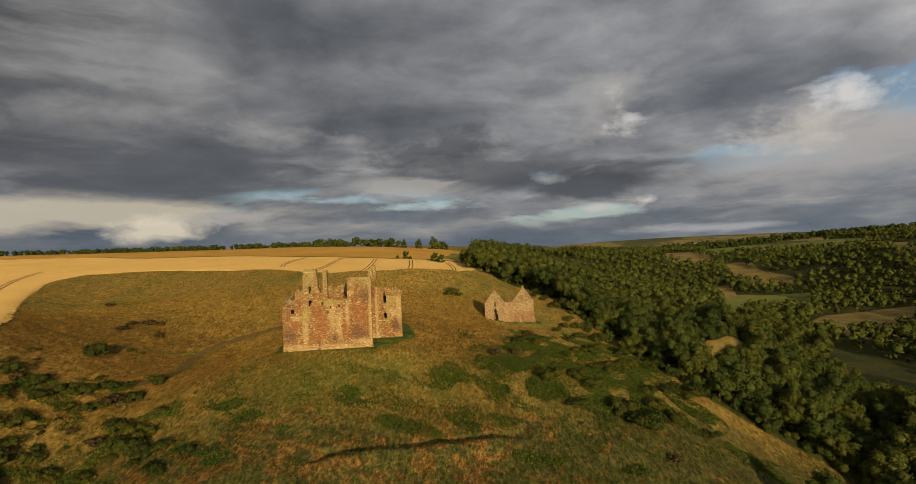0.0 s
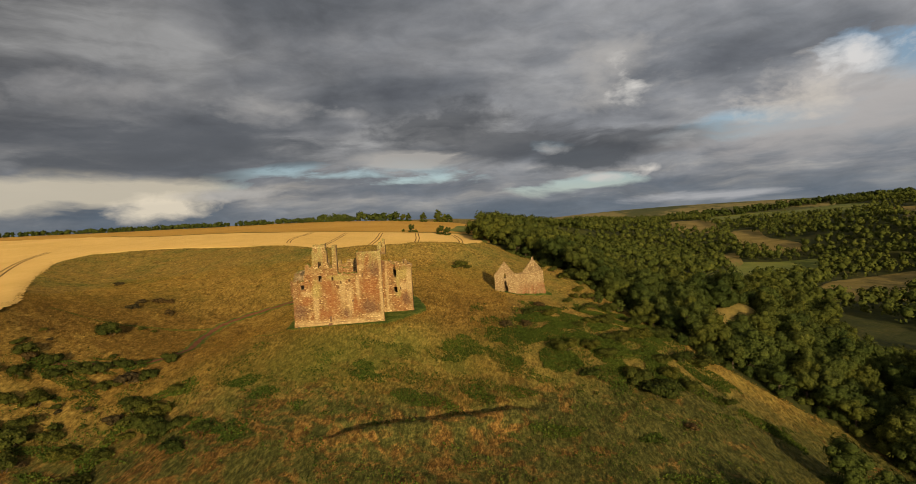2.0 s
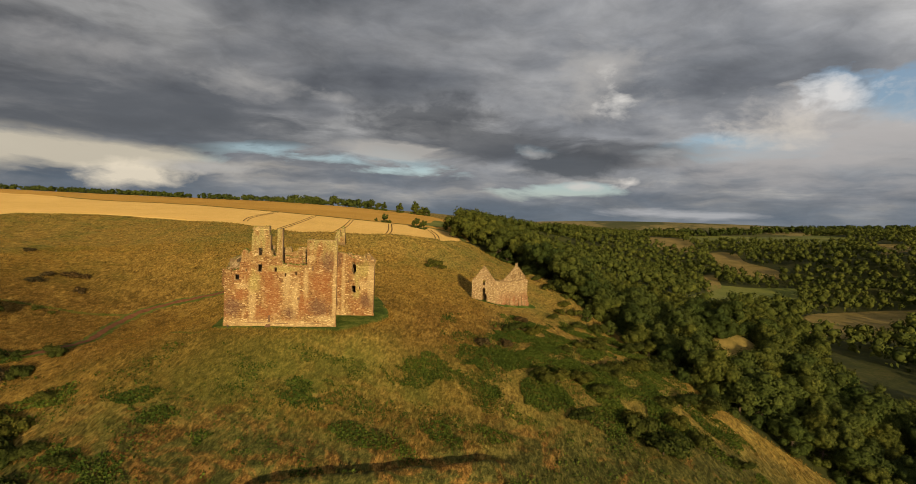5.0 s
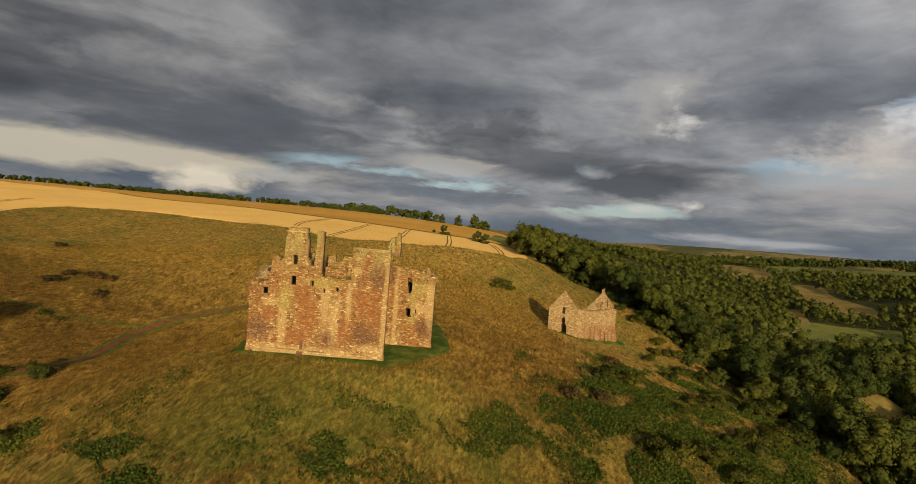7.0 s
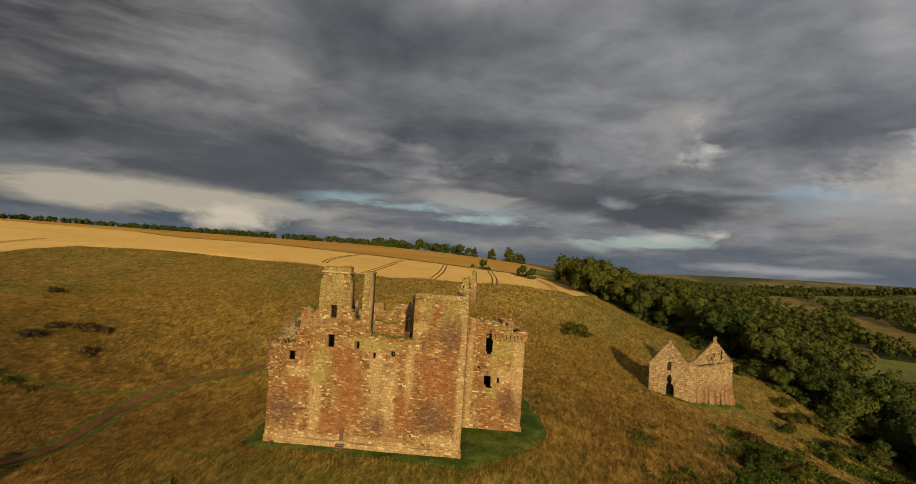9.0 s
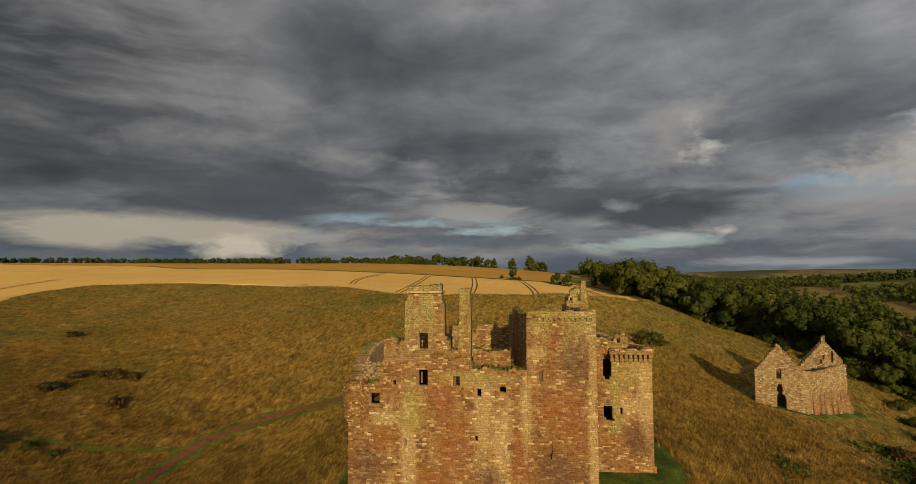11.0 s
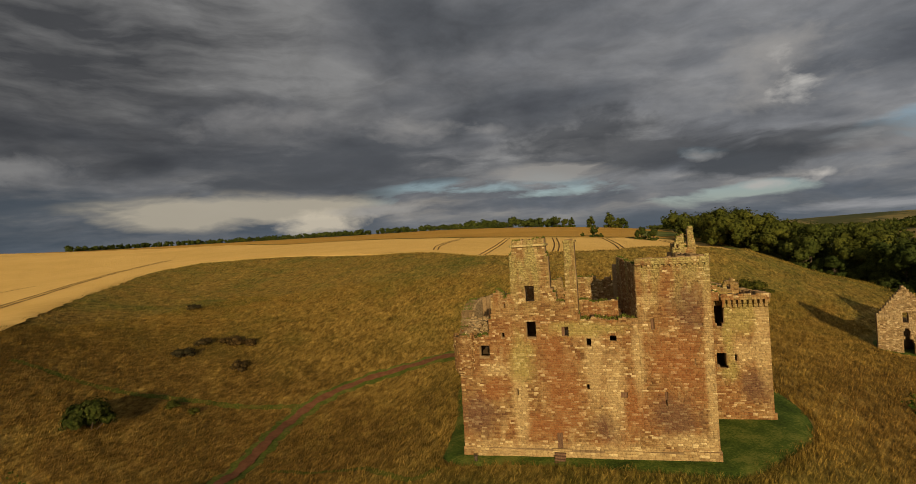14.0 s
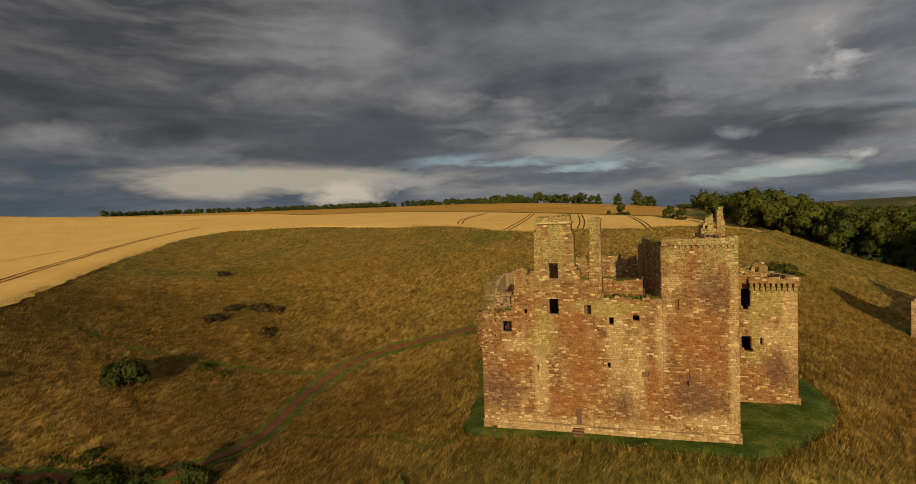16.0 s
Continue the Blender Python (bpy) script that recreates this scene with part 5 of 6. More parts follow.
post = thing("marker_post", "short dark timber post standing at the castle foot", "post")
part_mesh("post", box_mesh("post", (1.7, -1.9, -0.6), (2.05, -1.55, 0.95), M_BARK, 0.04), post)
part_mesh("cap", box_mesh("cap", (1.62, -1.98, 0.95), (2.13, -1.47, 1.05), M_BARK, 0.02), post)


# ---- plants ----
LEAF_NORMALS = []


def ball_quads():
    """A rounded cube of 24 faces, unit radius."""
    out = []
    for axis in range(3):
        for sign in (-1, 1):
            for i in (-1, 0):
                for j in (-1, 0):
                    ring = []
                    for u, v in ((i, j), (i + 1, j), (i + 1, j + 1), (i, j + 1)):
                        p = [0.0, 0.0, 0.0]
                        p[axis], p[(axis + 1) % 3], p[(axis + 2) % 3] = sign, u, v
                        ring.append(p)
                    out.append(ring if sign > 0 else ring[::-1])
    out = np.array(out, float)
    return out / np.linalg.norm(out, axis=2)[:, :, None]


BALL = ball_quads()


def leaf_cloud(rng, lobes, count, size, flat=1.0, cores=99):
    """Leaf sprays scattered over and in a few lobes: (n, 4, 3) corners."""
    lobes = np.array(lobes, float)
    weight = lobes[:, 3] ** 2
    pick = rng.choice(len(lobes), count, p=weight / weight.sum())
    way = rng.normal(size=(count, 3))
    way /= np.linalg.norm(way, axis=1)[:, None]
    way[:, 2] = np.where(way[:, 2] < -0.35, -way[:, 2] * 0.6, way[:, 2])
    reach = lobes[pick, 3] * rng.uniform(0.70, 1.12, count)
    mid = lobes[pick, :3] + way * reach[:, None] * np.array([1, 1, flat])
    normal = way + rng.normal(size=(count, 3)) * 0.30 + np.array([0, 0, 0.1])
    normal /= np.linalg.norm(normal, axis=1)[:, None]
    a = np.cross(normal, rng.normal(size=(count, 3)))
    a /= np.linalg.norm(a, axis=1)[:, None]
    b = np.cross(normal, a)
    s = (size * rng.uniform(0.55, 1.35, count))[:, None]
    k = rng.uniform(0.5, 1.0, (count, 1))
    bend = normal * s * 0.12
    shaded = way * 0.9 + normal * 0.42
    shaded /= np.linalg.norm(shaded, axis=1)[:, None]
    LEAF_NORMALS.append(np.repeat(shaded, 4, 0))
    sprays = [np.stack([mid - a * s - b * s * k * 0.4 - bend, mid + a * s * 0.3 - b * s * k + bend, mid + a * s + b * s * k * 0.3 - bend, mid - a * s * 0.2 + b * s * k + bend], 1)]
    # the dense inside of each lobe
    for x, y, z, r in lobes[:cores]:
        lumps = 0.66 + 0.12 * np.sin(BALL[:, :, :1] * 4.1 + x * 3) * np.sin(BALL[:, :, 1:2] * 3.7 + y * 3) + 0.1 * np.sin(BALL[:, :, 2:] * 5.3 + z * 3)
        sprays.append(BALL * np.array([r, r, r * flat]) * lumps + np.array([x, y, z]))
        LEAF_NORMALS.append(BALL.reshape(-1, 3))
    return np.concatenate(sprays)


def leaves_mesh(name, corners, material):
    """Leaves shaded as the rounded masses that they form."""
    count = len(corners)
    me = mesh_from(name, corners.reshape(-1, 3), np.arange(count * 4).reshape(count, 4), material, True)
    normals = np.concatenate(LEAF_NORMALS)
    LEAF_NORMALS.clear()
    if len(normals) == len(me.vertices) and name != "bracken":
        me.normals_split_custom_set_from_vertices(normals.tolist())
    return me


def limb(v, f, p, q, r0, r1, sides=6):
    p, q = Vector(p), Vector(q)
    side = (q - p).normalized().orthogonal().normalized()
    other = (q - p).normalized().cross(side)
    k = len(v)
    for c, r in ((p, r0), (q, r1)):
        for j in range(sides):
            a = 2 * math.pi * j / sides
            v.append(tuple(c + (side * math.cos(a) + other * math.sin(a)) * r))
    for j in range(sides):
        f.append((k + j, k + (j + 1) % sides, k + sides + (j + 1) % sides, k + sides + j))


def tree_kind(seed, tall, wide, leaves, size):
    """Trunk and crown meshes of one tree, foot at the origin."""
    rng = np.random.RandomState(seed)
    lobes = [(0, 0, tall * 0.58, wide * 0.40)]
    for k in range(13):
        a = 2.4 * k + rng.uniform(-0.4, 0.4)
        d = wide * rng.uniform(0.22, 0.42)
        lobes.append((d * math.cos(a), d * math.sin(a), tall * rng.uniform(0.16, 0.84), wide * rng.uniform(0.15, 0.27)))
        if k % 3 == 0:
            lobes.append((1.1 * d * math.cos(a + 1), 1.1 * d * math.sin(a + 1), tall * 0.12, wide * 0.22))
    lobes.append((wide * rng.uniform(-0.1, 0.1), wide * rng.uniform(-0.1, 0.1), tall * 0.88, wide * 0.2))
    crown = leaves_mesh("crown", leaf_cloud(rng, lobes, leaves, size), M_LEAF)
    v, f = [], []
    limb(v, f, (0, 0, -1.0), (0.1, 0, tall * 0.3), tall * 0.034, tall * 0.024, 8)
    limb(v, f, (0.1, 0, tall * 0.3), (0, 0.1, tall * 0.7), tall * 0.024, tall * 0.01, 6)
    for x, y, z, r in lobes[1:7]:
        limb(v, f, (0.05, 0, tall * 0.28), (x * 0.85, y * 0.85, z), tall * 0.014, tall * 0.005, 5)
    trunk = mesh_from("trunk", v, f, M_BARK)
    return trunk, crown


TREES = [tree_kind(100 + k, tall, wide, 3000, size * 0.8) for k, (tall, wide, size) in enumerate(((13, 11, 0.38), (15, 12, 0.40), (11, 11, 0.36), (17, 12, 0.42), (9, 9, 0.33), (14, 14, 0.41)))]


def plant_tree(x, y, scale, kind, label, group, name="tree"):
    z = float(surface_at(np.array(x), np.array(y)))
    ob = thing(name, label, "tree", group)
    ob.matrix_basis = pose(x, y, z, 0, 0, random.uniform(0, 360)) @ Matrix.Diagonal((scale, scale, scale * random.uniform(0.9, 1.1), 1))
    trunk, crown = TREES[kind]
    part_mesh("trunk", trunk, ob)
    part_mesh("crown", crown, ob)
    return ob


def side_of(points, x, y):
    """The plan's x of a broken line at y."""
    p = np.array(points, float)
    return np.interp(y, p[:, 1], p[:, 0])


WOOD_EDGE = GREEN_EDGE


def within(outline, x, y):
    """Whether a place of the plan lies inside a closed outline."""
    inside = False
    for (ax, ay), (bx, by) in zip(outline, outline[1:] + outline[:1]):
        if (ay > y) != (by > y) and x < ax + (y - ay) * (bx - ax) / (by - ay):
            inside = not inside
    return inside


def wooded(x, y, r):
    if x < side_of(WOOD_EDGE, 0, y) + r.uniform(0, 5) + 9 * (noise.noise(Vector((x * 0.05, y * 0.05, 5.0))) + 0.2):
        return False
    if any(within(outline, x, y) for _, outline, _, _ in PASTURES):
        return False
    if x > 330 and y < 900:
        return noise.noise(Vector((x * 0.009, y * 0.009, 3.1))) > -0.48
    if x > 300:
        return noise.noise(Vector((x * 0.005, y * 0.005, 7.7))) > -0.42
    return noise.noise(Vector((x * 0.022, y * 0.022, 1.0))) > -0.42


rw = random.Random(77)
near_spots, far_spots = [], []
taken = {}


def roomy(x, y, gap):
    cell = (int(x // 12), int(y // 12))
    for i in (-1, 0, 1):
        for j in (-1, 0, 1):
            for a, b in taken.get((cell[0] + i, cell[1] + j), ()):
                if (a - x) ** 2 + (b - y) ** 2 < gap * gap:
                    return False
    taken.setdefault(cell, []).append((x, y))
    return True


for _ in range(9000):
    x, y = rw.uniform(50, 330), rw.uniform(-110, 330)
    if wooded(x, y, rw) and roomy(x, y, rw.choice((5.5, 7.0, 8.5))):
        near_spots.append((x, y))
for _ in range(52000):
    x, y = 60 + 1500 * rw.random() ** 1.3, -60 + 2100 * rw.random() ** 1.2
    if (x > 330 or y > 330) and wooded(x, y, rw) and roomy(x, y, 8.5 if x < 700 and y < 800 else 11.5):
        far_spots.append((x, y))
near_spots.sort(key=lambda p: (p[0] - 110) ** 2 + (p[1] - 40) ** 2)
for x, y in near_spots[:240]:
    plant_tree(x, y, rw.choice((0.55, 0.75, 0.9, 1.0, 1.15, 1.35)), rw.randrange(6), "broadleaved tree with a dense dark green rounded crown", "valley woodland trees")


def joined_trees(name, spots, leaves, size, scale, label, tall=13.0, material=None, cores=2):
    rng = np.random.RandomState(len(spots) + 5)
    bits = []
    for x, y in spots:
        h = tall * rng.choice((0.6, 0.8, 1.0, 1.15, 1.35)) * scale
        w = h * rng.uniform(0.7, 0.95)
        lobes = [(0, 0, h * 0.6, w * 0.42)] + [(w * rng.uniform(-0.32, 0.32), w * rng.uniform(-0.32, 0.32), h * rng.uniform(0.16, 0.85), w * rng.uniform(0.17, 0.28)) for _ in range(7)]
        c = leaf_cloud(rng, lobes, leaves, size, 1.0, cores)
        z = float(surface_at(np.array(x), np.array(y)))
        bits.append(c + np.array([x, y, z]))
    return tagged(new(name, leaves_mesh(name, np.concatenate(bits), material or M_LEAF)), label, "woods", kind="stuff")


joined_trees("woodland", near_spots[240:], 520, 0.56, 1.05, "dense mixed broadleaved wood filling the valley side", cores=8)
joined_trees("distant_woodland", far_spots, 36, 1.35, 1.05, "distant mixed woods across the valley", cores=1)

# trees and hedges on the skyline
skyline = []
hedge_line = smooth_line([(-575, 385), (-600, 500), (-530, 560), (-435, 558), (-343, 545), (-255, 525), (-178, 540), (-105, 550)], 260)
for k, (x, y) in enumerate(hedge_line):
    if noise.noise(Vector((k * 0.09, 0, 9.0))) > -0.33:
        for _ in range(2):
            skyline.append((x + rw.uniform(-4, 4), y + rw.uniform(-6, 10)))
joined_trees("skyline_hedgerow", skyline, 90, 0.8, 0.45, "dark hedgerow trees along the far field edge")
clump = [(rw.uniform(-160, -55), rw.uniform(575, 640)) for _ in range(60)]
joined_trees("skyline_copse", clump, 130, 1.0, 0.8, "dark copse on the skyline behind the fields")
for x, y, s in ((-37, 556, 0.85), (-30, 560, 0.7), (-46, 560, 0.75), (-8, 545, 0.85), (12, 545, 1.0), (20, 549, 1.0), (26, 546, 0.85)):
    plant_tree(x, y, s, rw.randrange(4), "lone round field tree standing on the skyline", "skyline field trees")
for x, y, s in ((6, 296, 0.45), (10, 292, 0.35), (34, 268, 0.55), (40, 258, 0.5), (-2, 300, 0.25)):
    plant_tree(x, y, s, rw.randrange(6), "small hawthorn at the field corner", "field corner thorns")
# conifer plantation on the far ridge
ridge = [(x + rw.uniform(-25, 25), 2250 + 0.12 * (x - 1400) + rw.uniform(-60, 60)) for x in np.linspace(900, 2600, 560)]
joined_trees("ridge_plantation", ridge, 30, 4.0, 1.7, "dark conifer plantation along the far ridge")


def bush_kind(seed, wide, tall, leaves, size, material):
    rng = np.random.RandomState(seed)
    lobes = []
    for k in range(8):
        a = 2.4 * k
        d = wide * 0.36 * math.sqrt(k / 8)
        lobes.append((d * math.cos(a), d * math.sin(a), tall * rng.uniform(0.08, 0.42), wide * rng.uniform(0.16, 0.27)))
    c = leaf_cloud(rng, lobes, leaves, size, 0.8)
    v, f = [], []
    for x, y, z, r in lobes:
        limb(v, f, (x * 0.15, y * 0.15, -0.4), (x, y, z), 0.06, 0.02, 5)
    return mesh_from("branch_frame", v, f, M_BARK), leaves_mesh("foliage", c, material)


BUSHES = [bush_kind(300 + k, 4.0, 2.6 + 0.4 * (k % 3), 1500, 0.125, M_GORSE) for k in range(4)]
DRYBUSHES = [bush_kind(330 + k, 4.0, 2.8, 700, 0.13, M_DRYBUSH) for k in range(2)]


def plant_bush(x, y, scale, kinds, label, group):
    z = float(surface_at(np.array(x), np.array(y)))
    ob = thing("bush", label, "bush", group)
    ob.matrix_basis = pose(x, y, z, 0, 0, random.uniform(0, 360)) @ Matrix.Diagonal((scale * random.uniform(0.85, 1.2), scale, scale * random.uniform(0.8, 1.2), 1))
    frame_mesh, foliage = kinds[rw.randrange(len(kinds))]
    part_mesh("branch_frame", frame_mesh, ob)
    part_mesh("foliage", foliage, ob)


MEADOW_BUSHES = [(-67, 1, 1.5), (-69, 3, 1.0), (-111, 74, 1.0), (-114, 76, 0.7), (-81, 37, 1.2), (-78, 50, 1.3), (-83, 46, 1.0), (-74, 52, 0.8), (-67, 39, 1.0), (-65, 17, 0.6), (-61, 18, 0.4), (55, 95, 1.3), (58, 96, 0.9), (52, 94, 0.7)]
for x, y, s in MEADOW_BUSHES:
    brown = y > 30 and x < 0
    plant_bush(x, y, s * (1.2 if brown else 1.5), DRYBUSHES if brown else BUSHES, "low dark brown heather patch in the rough meadow" if brown else "dark gorse bush alone in the rough meadow", "meadow bushes")
for x, y, s, dry in ((-57, -43, 1.9, 0), (-62, -47, 1.6, 0), (-66, -38, 1.5, 0), (-60, -32, 1.5, 0), (-53, -24, 1.6, 0), (-49, -18, 1.4, 0), (-57, -27, 1.5, 0), (-64, -28, 1.6, 0), (-70, -30, 1.7, 0), (-45, -14, 1.0, 0), (-42, -27, 1.9, 1), (-38, -24, 1.5, 0), (-36, -14, 1.4, 0), (-47, -31, 1.4, 0), (-52, -34, 1.3, 0), (-22, -47, 2.0, 0), (-28, -48, 1.6, 0), (-30, -42, 1.8, 0), (-35, -37, 1.3, 0), (-34, -46, 1.2, 1), (-12, -54, 1.4, 0), (-19, -54, 1.8, 0), (-15.5, -55.5, 1.5, 0), (-53, -57, 2.4, 0), (-27, -72, 2.3, 0), (-46, -52, 1.5, 0), (-54, -52, 1.7, 0), (-38, -58, 1.6, 0), (-27, -60, 1.3, 0), (-22, -36, 1.1, 0), (-4, -58, 1.1, 0), (-70, -44, 1.6, 0), (-60, -57, 1.7, 0), (-8, -64, 1.4, 0), (-48, -64, 1.8, 0)):
    plant_bush(x, y, s * 1.12, DRYBUSHES if dry else BUSHES, "grey-brown half-dead bush among scrub" if dry else "dense dark scrub bush in the hollow below the path", "hollow scrub")
for _ in range(36):
    x, y = rw.uniform(-76, -14), rw.uniform(-62, -14)
    if x < -30 - 0.9 * (y + 40):
        plant_bush(x, y, rw.choice((0.5, 0.6, 0.8, 1.0)), BUSHES if rw.random() < 0.8 else DRYBUSHES, "low scrub bush among the dry grass of the hollow", "hollow scrub")
for x, y, s in ((114, -26, 2.1), (110, -22, 1.8), (118, -23, 1.8), (109, -17, 1.2), (121, -15, 1.5), (126, -19, 1.4), (91, -7, 1.8), (88, -4, 1.2), (96, -20, 1.3), (104, -8, 1.4), (100, -3, 1.3), (111, 5, 1.5), (113, 9, 1.3), (107, 6, 1.0), (131, 2, 1.7), (122, -5, 1.6), (118, 12, 1.5), (124, 22, 1.6), (99, 15, 1.1), (111, 27, 1.6), (106, 24, 1.2), (121, 60, 1.6), (112, 84, 1.2), (108, 100, 1.4), (104, 112, 1.2), (99, 118, 1.0), (127, 40, 1.8), (132, 28, 1.9), (116, 40, 1.3), (136, -20, 1.3), (139, 6, 1.9), (86, 31, 1.0), (88, 42, 1.0), (83, 26, 1.2), (90, 25, 1.3), (80, 12, 0.9), (73, 10, 1.0), (118, -40, 0.9), (103, 60, 1.0), (108, 72, 1.2), (115, 76, 1.4), (113, 58, 1.5), (106, 46, 1.0), (145, 14, 1.8), (148, 26, 2.0), (140, 40, 2.0)):
    plant_bush(x, y, s * 1.3, BUSHES if s > 1.05 or rw.random() < 0.6 else DRYBUSHES, "rounded green shrub on the bracken slope", "slope shrubs")

# trees behind the slope whose long shadows reach up it
for x, y, s in ((128, -76, 0.8), (124, -68, 0.65), (154, -47, 1.05), (160, -52, 0.9), (172, -40, 0.6), (166, -60, 0.7), (131, 56, 0.4), (137, 48, 0.5), (127, 66, 0.42), (120, 74, 0.38), (148, 20, 0.5), (142, 30, 0.42)):
    plant_tree(x, y, s, rw.randrange(6), "hawthorn tree low on the rough slope", "slope thorns")

# bracken beds on the slope
BEDS = [(60, -8, 9, 6), (54, -13, 7, 6), (74, 2, 14, 9), (84, 16, 11, 14), (92, 4, 14, 12), (98, 24, 13, 14), (103, 2, 14, 12), (112, -8, 15, 13), (116, 14, 16, 16), (126, 30, 13, 16), (122, 52, 12, 16), (110, 48, 9, 10), (86, -12, 13, 8), (99, -16, 13, 9), (78, -14, 7, 5), (124, -14, 13, 8), (138, -4, 10, 8), (63, -32, 6, 4), (45, -39, 7, 3.5), (32, -33, 5, 3.5), (29, -27, 4, 3), (57, -38, 6, 3), (70, -30, 7, 4), (82, -46, 7, 3), (118, -62, 12, 4), (104, -46, 6, 3), (40, -52, 7, 2.5), (20, -50, 6, 3), (6, -44, 5, 3), (-2, -39, 5, 3), (3, -60, 7, 4), (-22, -36, 8, 4), (-52, -20, 10, 6), (-60, -34, 14, 9), (-30, -46, 11, 6), (-40, -60, 16, 8), (-10, -55, 7, 4), (150, -22, 10, 6), (90, 40, 6, 7)]
fern_rng = np.random.RandomState(9)
bits = []
for cx, cy, rx, ry in BEDS:
    count = int(rx * ry * 42)
    a = fern_rng.uniform(0, 2 * math.pi, count)
    d = np.sqrt(fern_rng.uniform(0, 1, count)) * (1 + 0.25 * np.sin(a * 3 + cx) + 0.15 * np.sin(a * 5 + cy))
    x, y = cx + rx * d * np.cos(a), cy + ry * d * np.sin(a)
    patchy = np.array([noise.noise(Vector((float(p) * 0.12, float(q) * 0.12, 4.0))) for p, q in zip(x, y)])
    keep = patchy > -0.16 + 0.25 * (d > 0.8)
    x, y, patchy = x[keep], y[keep], patchy[keep]
    z = surface_at(x, y)
    hump = 0.25 + 0.75 * fern_rng.uniform(0, 1, len(x)) + 0.9 * np.clip(patchy, 0, 1)
    c = leaf_cloud(fern_rng, [(0, 0, 0, 0.01)], len(x), 0.25, 1.0, 0)
    bits.append(c + np.stack([x, y, z + hump * 0.55], -1)[:, None])
for x0, x1, y0, y1, count, least in ((-75, 150, -80, -14, 26000, 0.02), (60, 140, -30, 60, 30000, -0.10), (14, 60, -42, -10, 5000, 0.10)):
    x, y = fern_rng.uniform(x0, x1, count), fern_rng.uniform(y0, y1, count)
    lot = np.array([noise.noise(Vector((float(p) * 0.09, float(q) * 0.12, 8.0))) + 0.5 * noise.noise(Vector((float(p) * 0.31, float(q) * 0.37, 2.0))) for p, q in zip(x, y)])
    out = np.hypot((x - 98) / 50, (y - 4) / 44) if x0 == 60 else np.hypot((x - (x0 + x1) / 2) / (x1 - x0), (y - (y0 + y1) / 2) / (y1 - y0)) * 1.6
    keep = (lot > least + 0.9 * np.maximum(0, out - 0.5)) & (x < np.interp(y, [p[1] for p in WOOD_EDGE], [p[0] for p in WOOD_EDGE]) + 4) & (bank(x, y) > -0.2) & (bank(x, y) < 0.4)
    x, y, lot = x[keep], y[keep], lot[keep]
    c = leaf_cloud(fern_rng, [(0, 0, 0, 0.01)], len(x), 0.24, 1.0, 0)
    bits.append(c + np.stack([x, y, surface_at(x, y) + 0.2 + 0.5 * fern_rng.uniform(0, 1, len(x)) + 0.5 * lot], -1)[:, None])
tagged(new("bracken", leaves_mesh("bracken", np.concatenate(bits), M_BRACKEN)), "beds of green bracken on the slope below the castle", "bracken", kind="stuff")


# rough grass
def tufts(name, count, region, tall, wide, seed, label):
    rng = np.random.RandomState(seed)
    x0, x1, y0, y1 = region
    x, y = rng.uniform(x0, x1, count), rng.uniform(y0, y1, count)
    edge = np.array(EDGE, float)
    left = np.interp(y, edge[:9, 1], edge[:9, 0])
    top = np.interp(x, edge[8:, 0], edge[8:, 1])
    ok = (x > left + 1.0) & (y < top - 1.0)
    ok &= np.hypot((x - 20.5) / 24.5, (y - 18.0) / 21.5) > 1.0
    ok &= ~((x > -3.2) & (x < 34) & (y > -3.0) & (y < 40))
    ok &= np.hypot((x - 84) / 14.5, (y - 67) / 9.5) > 1.0
    line = smooth_line(PATH_LINE, 80)
    near = np.min(np.hypot(x[:, None] - line[None, :, 0], y[:, None] - line[None, :, 1]), 1)
    ok &= near > 2.5
    ok &= ~((np.abs(bank(x, y + 1.0)) > 0.25) & (bank(x, y - 1.5) > bank(x, y)))
    ok &= ~((bank(x, y) < -0.2))
    ok &= x < np.interp(y, [p[1] for p in WOOD_EDGE], [p[0] for p in WOOD_EDGE]) + 6
    x, y = x[ok], y[ok]
    n = len(x)
    z = surface_at(x, y) - 0.1
    verts = []
    for k in range(3):
        a = rng.uniform(0, 2 * math.pi, n)
        h = tall * rng.uniform(0.6, 1.25, n)
        w = wide * rng.uniform(0.6, 1.3, n)
        lean = tall * (rng.normal(0, 0.25, (2, n)) + np.array([[0.5], [0.25]]))
        ox, oy = rng.normal(0, 0.25, (2, n))
        p = np.stack([x + ox + np.cos(a) * w, y + oy + np.sin(a) * w, z], -1)
        q = np.stack([x + ox - np.cos(a) * w, y + oy - np.sin(a) * w, z], -1)
        t = np.stack([x + ox + lean[0], y + oy + lean[1], z + h], -1)
        verts.append(np.stack([p, q, t], 1))
    v = np.concatenate(verts, 1).reshape(-1, 3)
    return tagged(new(name, mesh_from(name, v, np.arange(len(v)).reshape(-1, 3), M_TUFT)), label, "grass", kind="stuff")


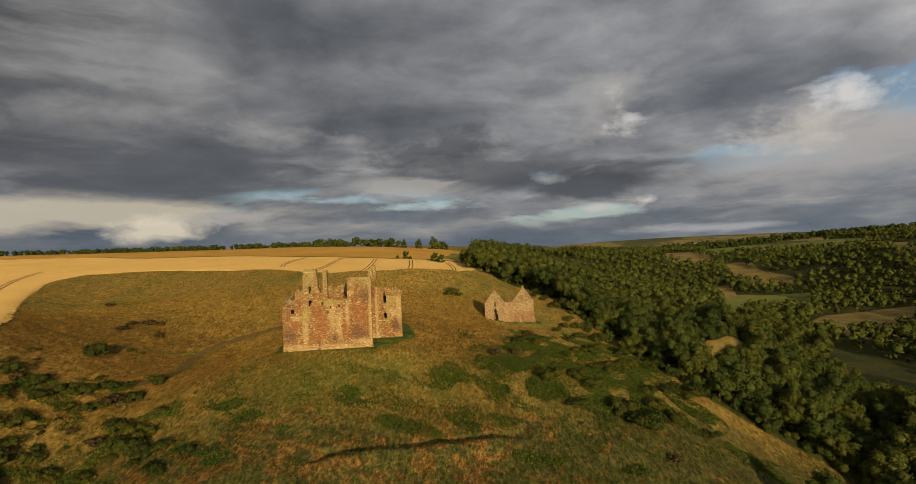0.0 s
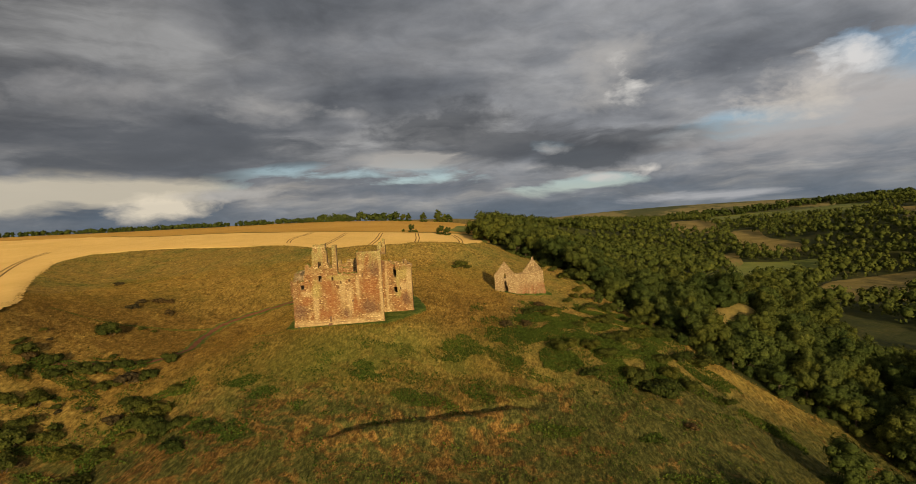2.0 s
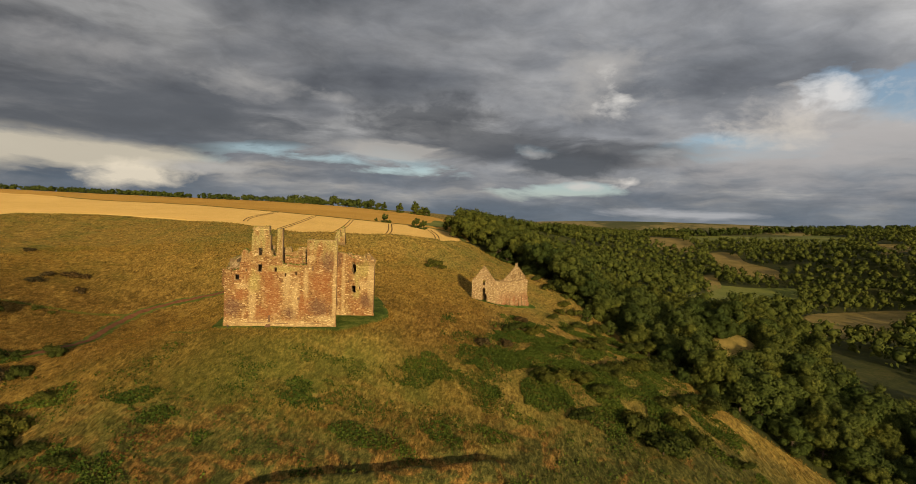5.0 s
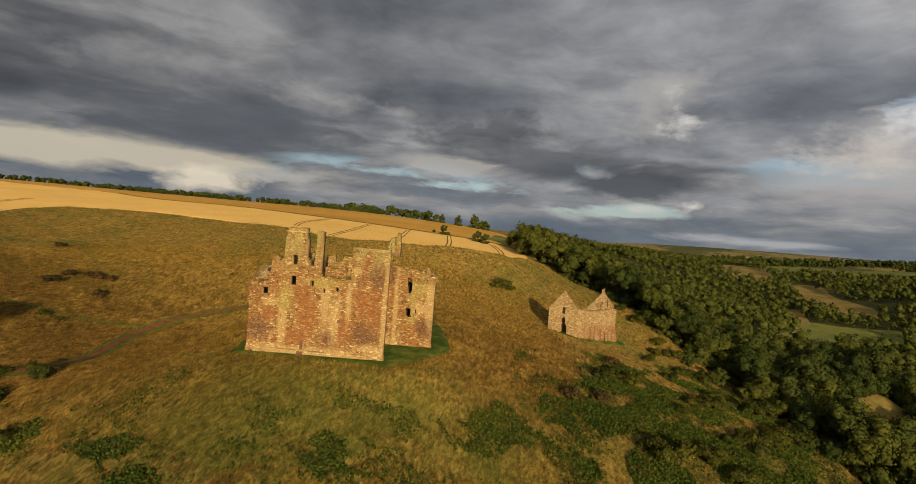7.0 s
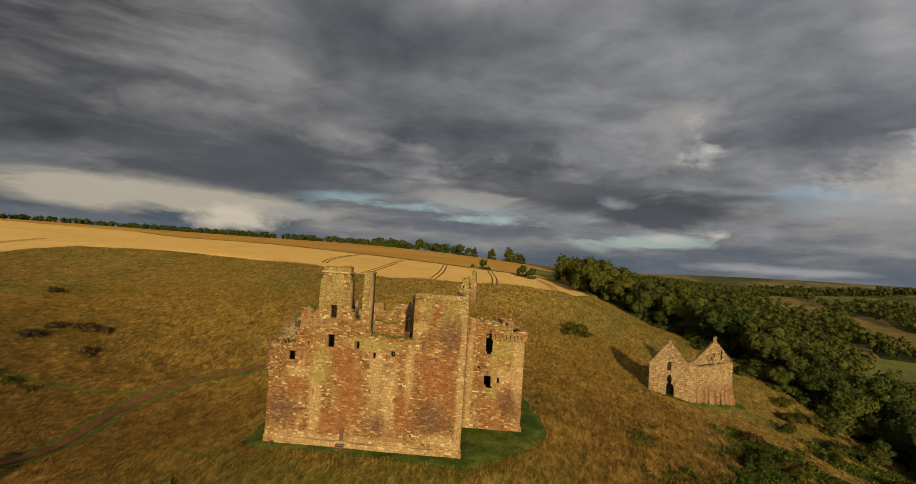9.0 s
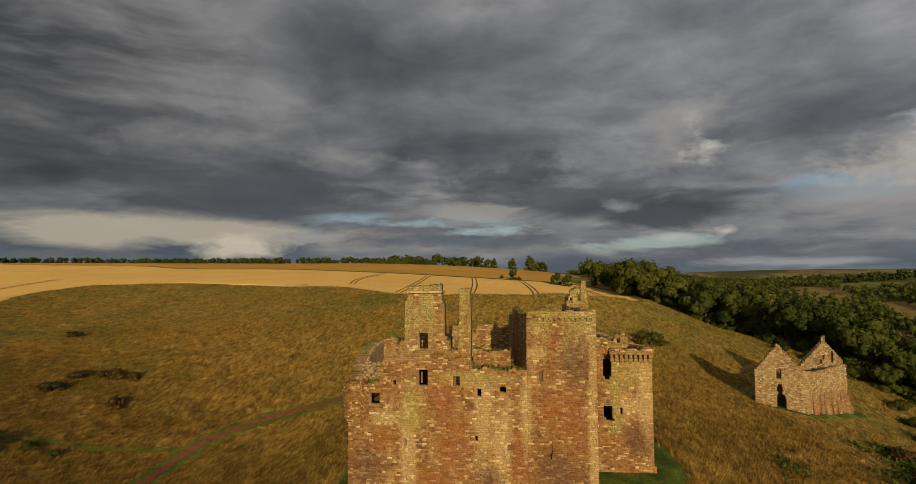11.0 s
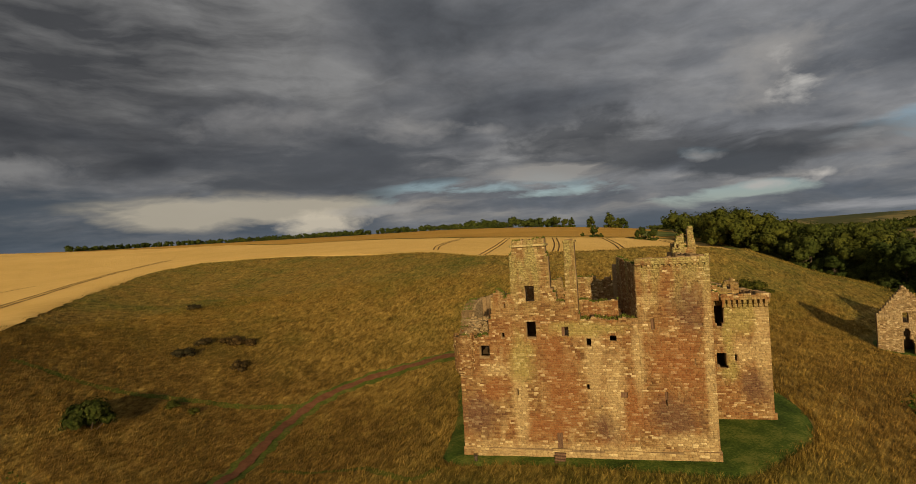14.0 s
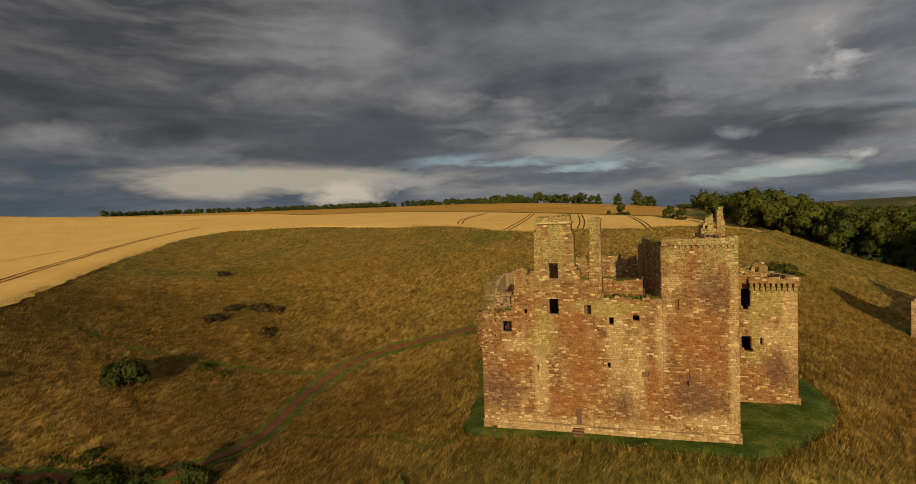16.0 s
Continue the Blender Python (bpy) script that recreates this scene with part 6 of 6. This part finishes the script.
lawn_edge = smooth_line([(-3.5, -1.5), (-2, -2.8), (6, -2.6), (16, -2.8), (26, -3.6), (33, -4), (38, 0), (43.5, 7), (45, 14), (42, 26)], 900)
fringe_rng = np.random.RandomState(4)
fx = lawn_edge[:, 0] + fringe_rng.normal(0, 0.5, 900)
fy = lawn_edge[:, 1] + fringe_rng.normal(0, 0.5, 900) - 0.5
fz = surface_at(fx, fy)
fa = fringe_rng.uniform(0, 2 * math.pi, (5, 900))
blades = [np.stack([np.stack([fx + np.cos(a) * 0.05, fy + np.sin(a) * 0.05, fz], -1), np.stack([fx - np.cos(a) * 0.05, fy - np.sin(a) * 0.05, fz], -1), np.stack([fx + fringe_rng.normal(0, 0.3, 900), fy + fringe_rng.normal(0, 0.3, 900), fz + fringe_rng.uniform(0.5, 1.0, 900)], -1)], 1) for a in fa]
fringe = np.concatenate(blades).reshape(-1, 3)
tagged(new("grass_fringe", mesh_from("grass_fringe", fringe, np.arange(len(fringe)).reshape(-1, 3), M_TUFT)), "tall uncut grass along the edge of the castle lawn", "grass", kind="stuff")
tufts("rough_grass", 170000, (-196, 206, -95, 184), 0.55, 0.075, 3, "long dry golden grass tussocks on the hillside")
tufts("rough_grass", 140000, (-115, 75, -40, 100), 0.62, 0.05, 8, "long dry russet grass leaning over in the wind")

# tramlines in the wheat
TRAMS = [[(at, 150 + lead), (at - 0.10 * 60 - bend, 210), (at - 0.22 * 75 - 2 * bend, far)] for at, lead, far, bend in ((-69, 40, 300, 0.0), (-66.6, 40, 300, 0.0), (-36.6, 6, 288, -1.0), (-34.2, 6, 288, -1.0), (-5.6, 0, 284, -1.0), (-3.2, 0, 284, -1.0), (22.8, 0, 278, -2.4), (25.2, 0, 278, -2.4), (52.6, 12, 258, -3.4), (55.0, 12, 258, -3.4))]
TRAMS += [[(-118, -20), (-131, 20), (-143, 36), (-157, 56), (-188, 98), (-240, 177), (-262, 220)], [(-120.2, -22), (-133.3, 18.6), (-145.3, 34.6), (-159.3, 54.6), (-190.3, 96.6), (-242.3, 175.6), (-264.4, 218)], [(-190, 44), (-196, 58), (-203, 75), (-212, 97)]]
for course in TRAMS:
    ribbon("wheel_rut", course, 0.65, M_RUT, 0.58, "tractor wheel rut through the standing wheat", "rut", 90)

# the nearest facing stones as pieces of their own
for wall, body, mine in LATE:
    wall.loose(body, mine)
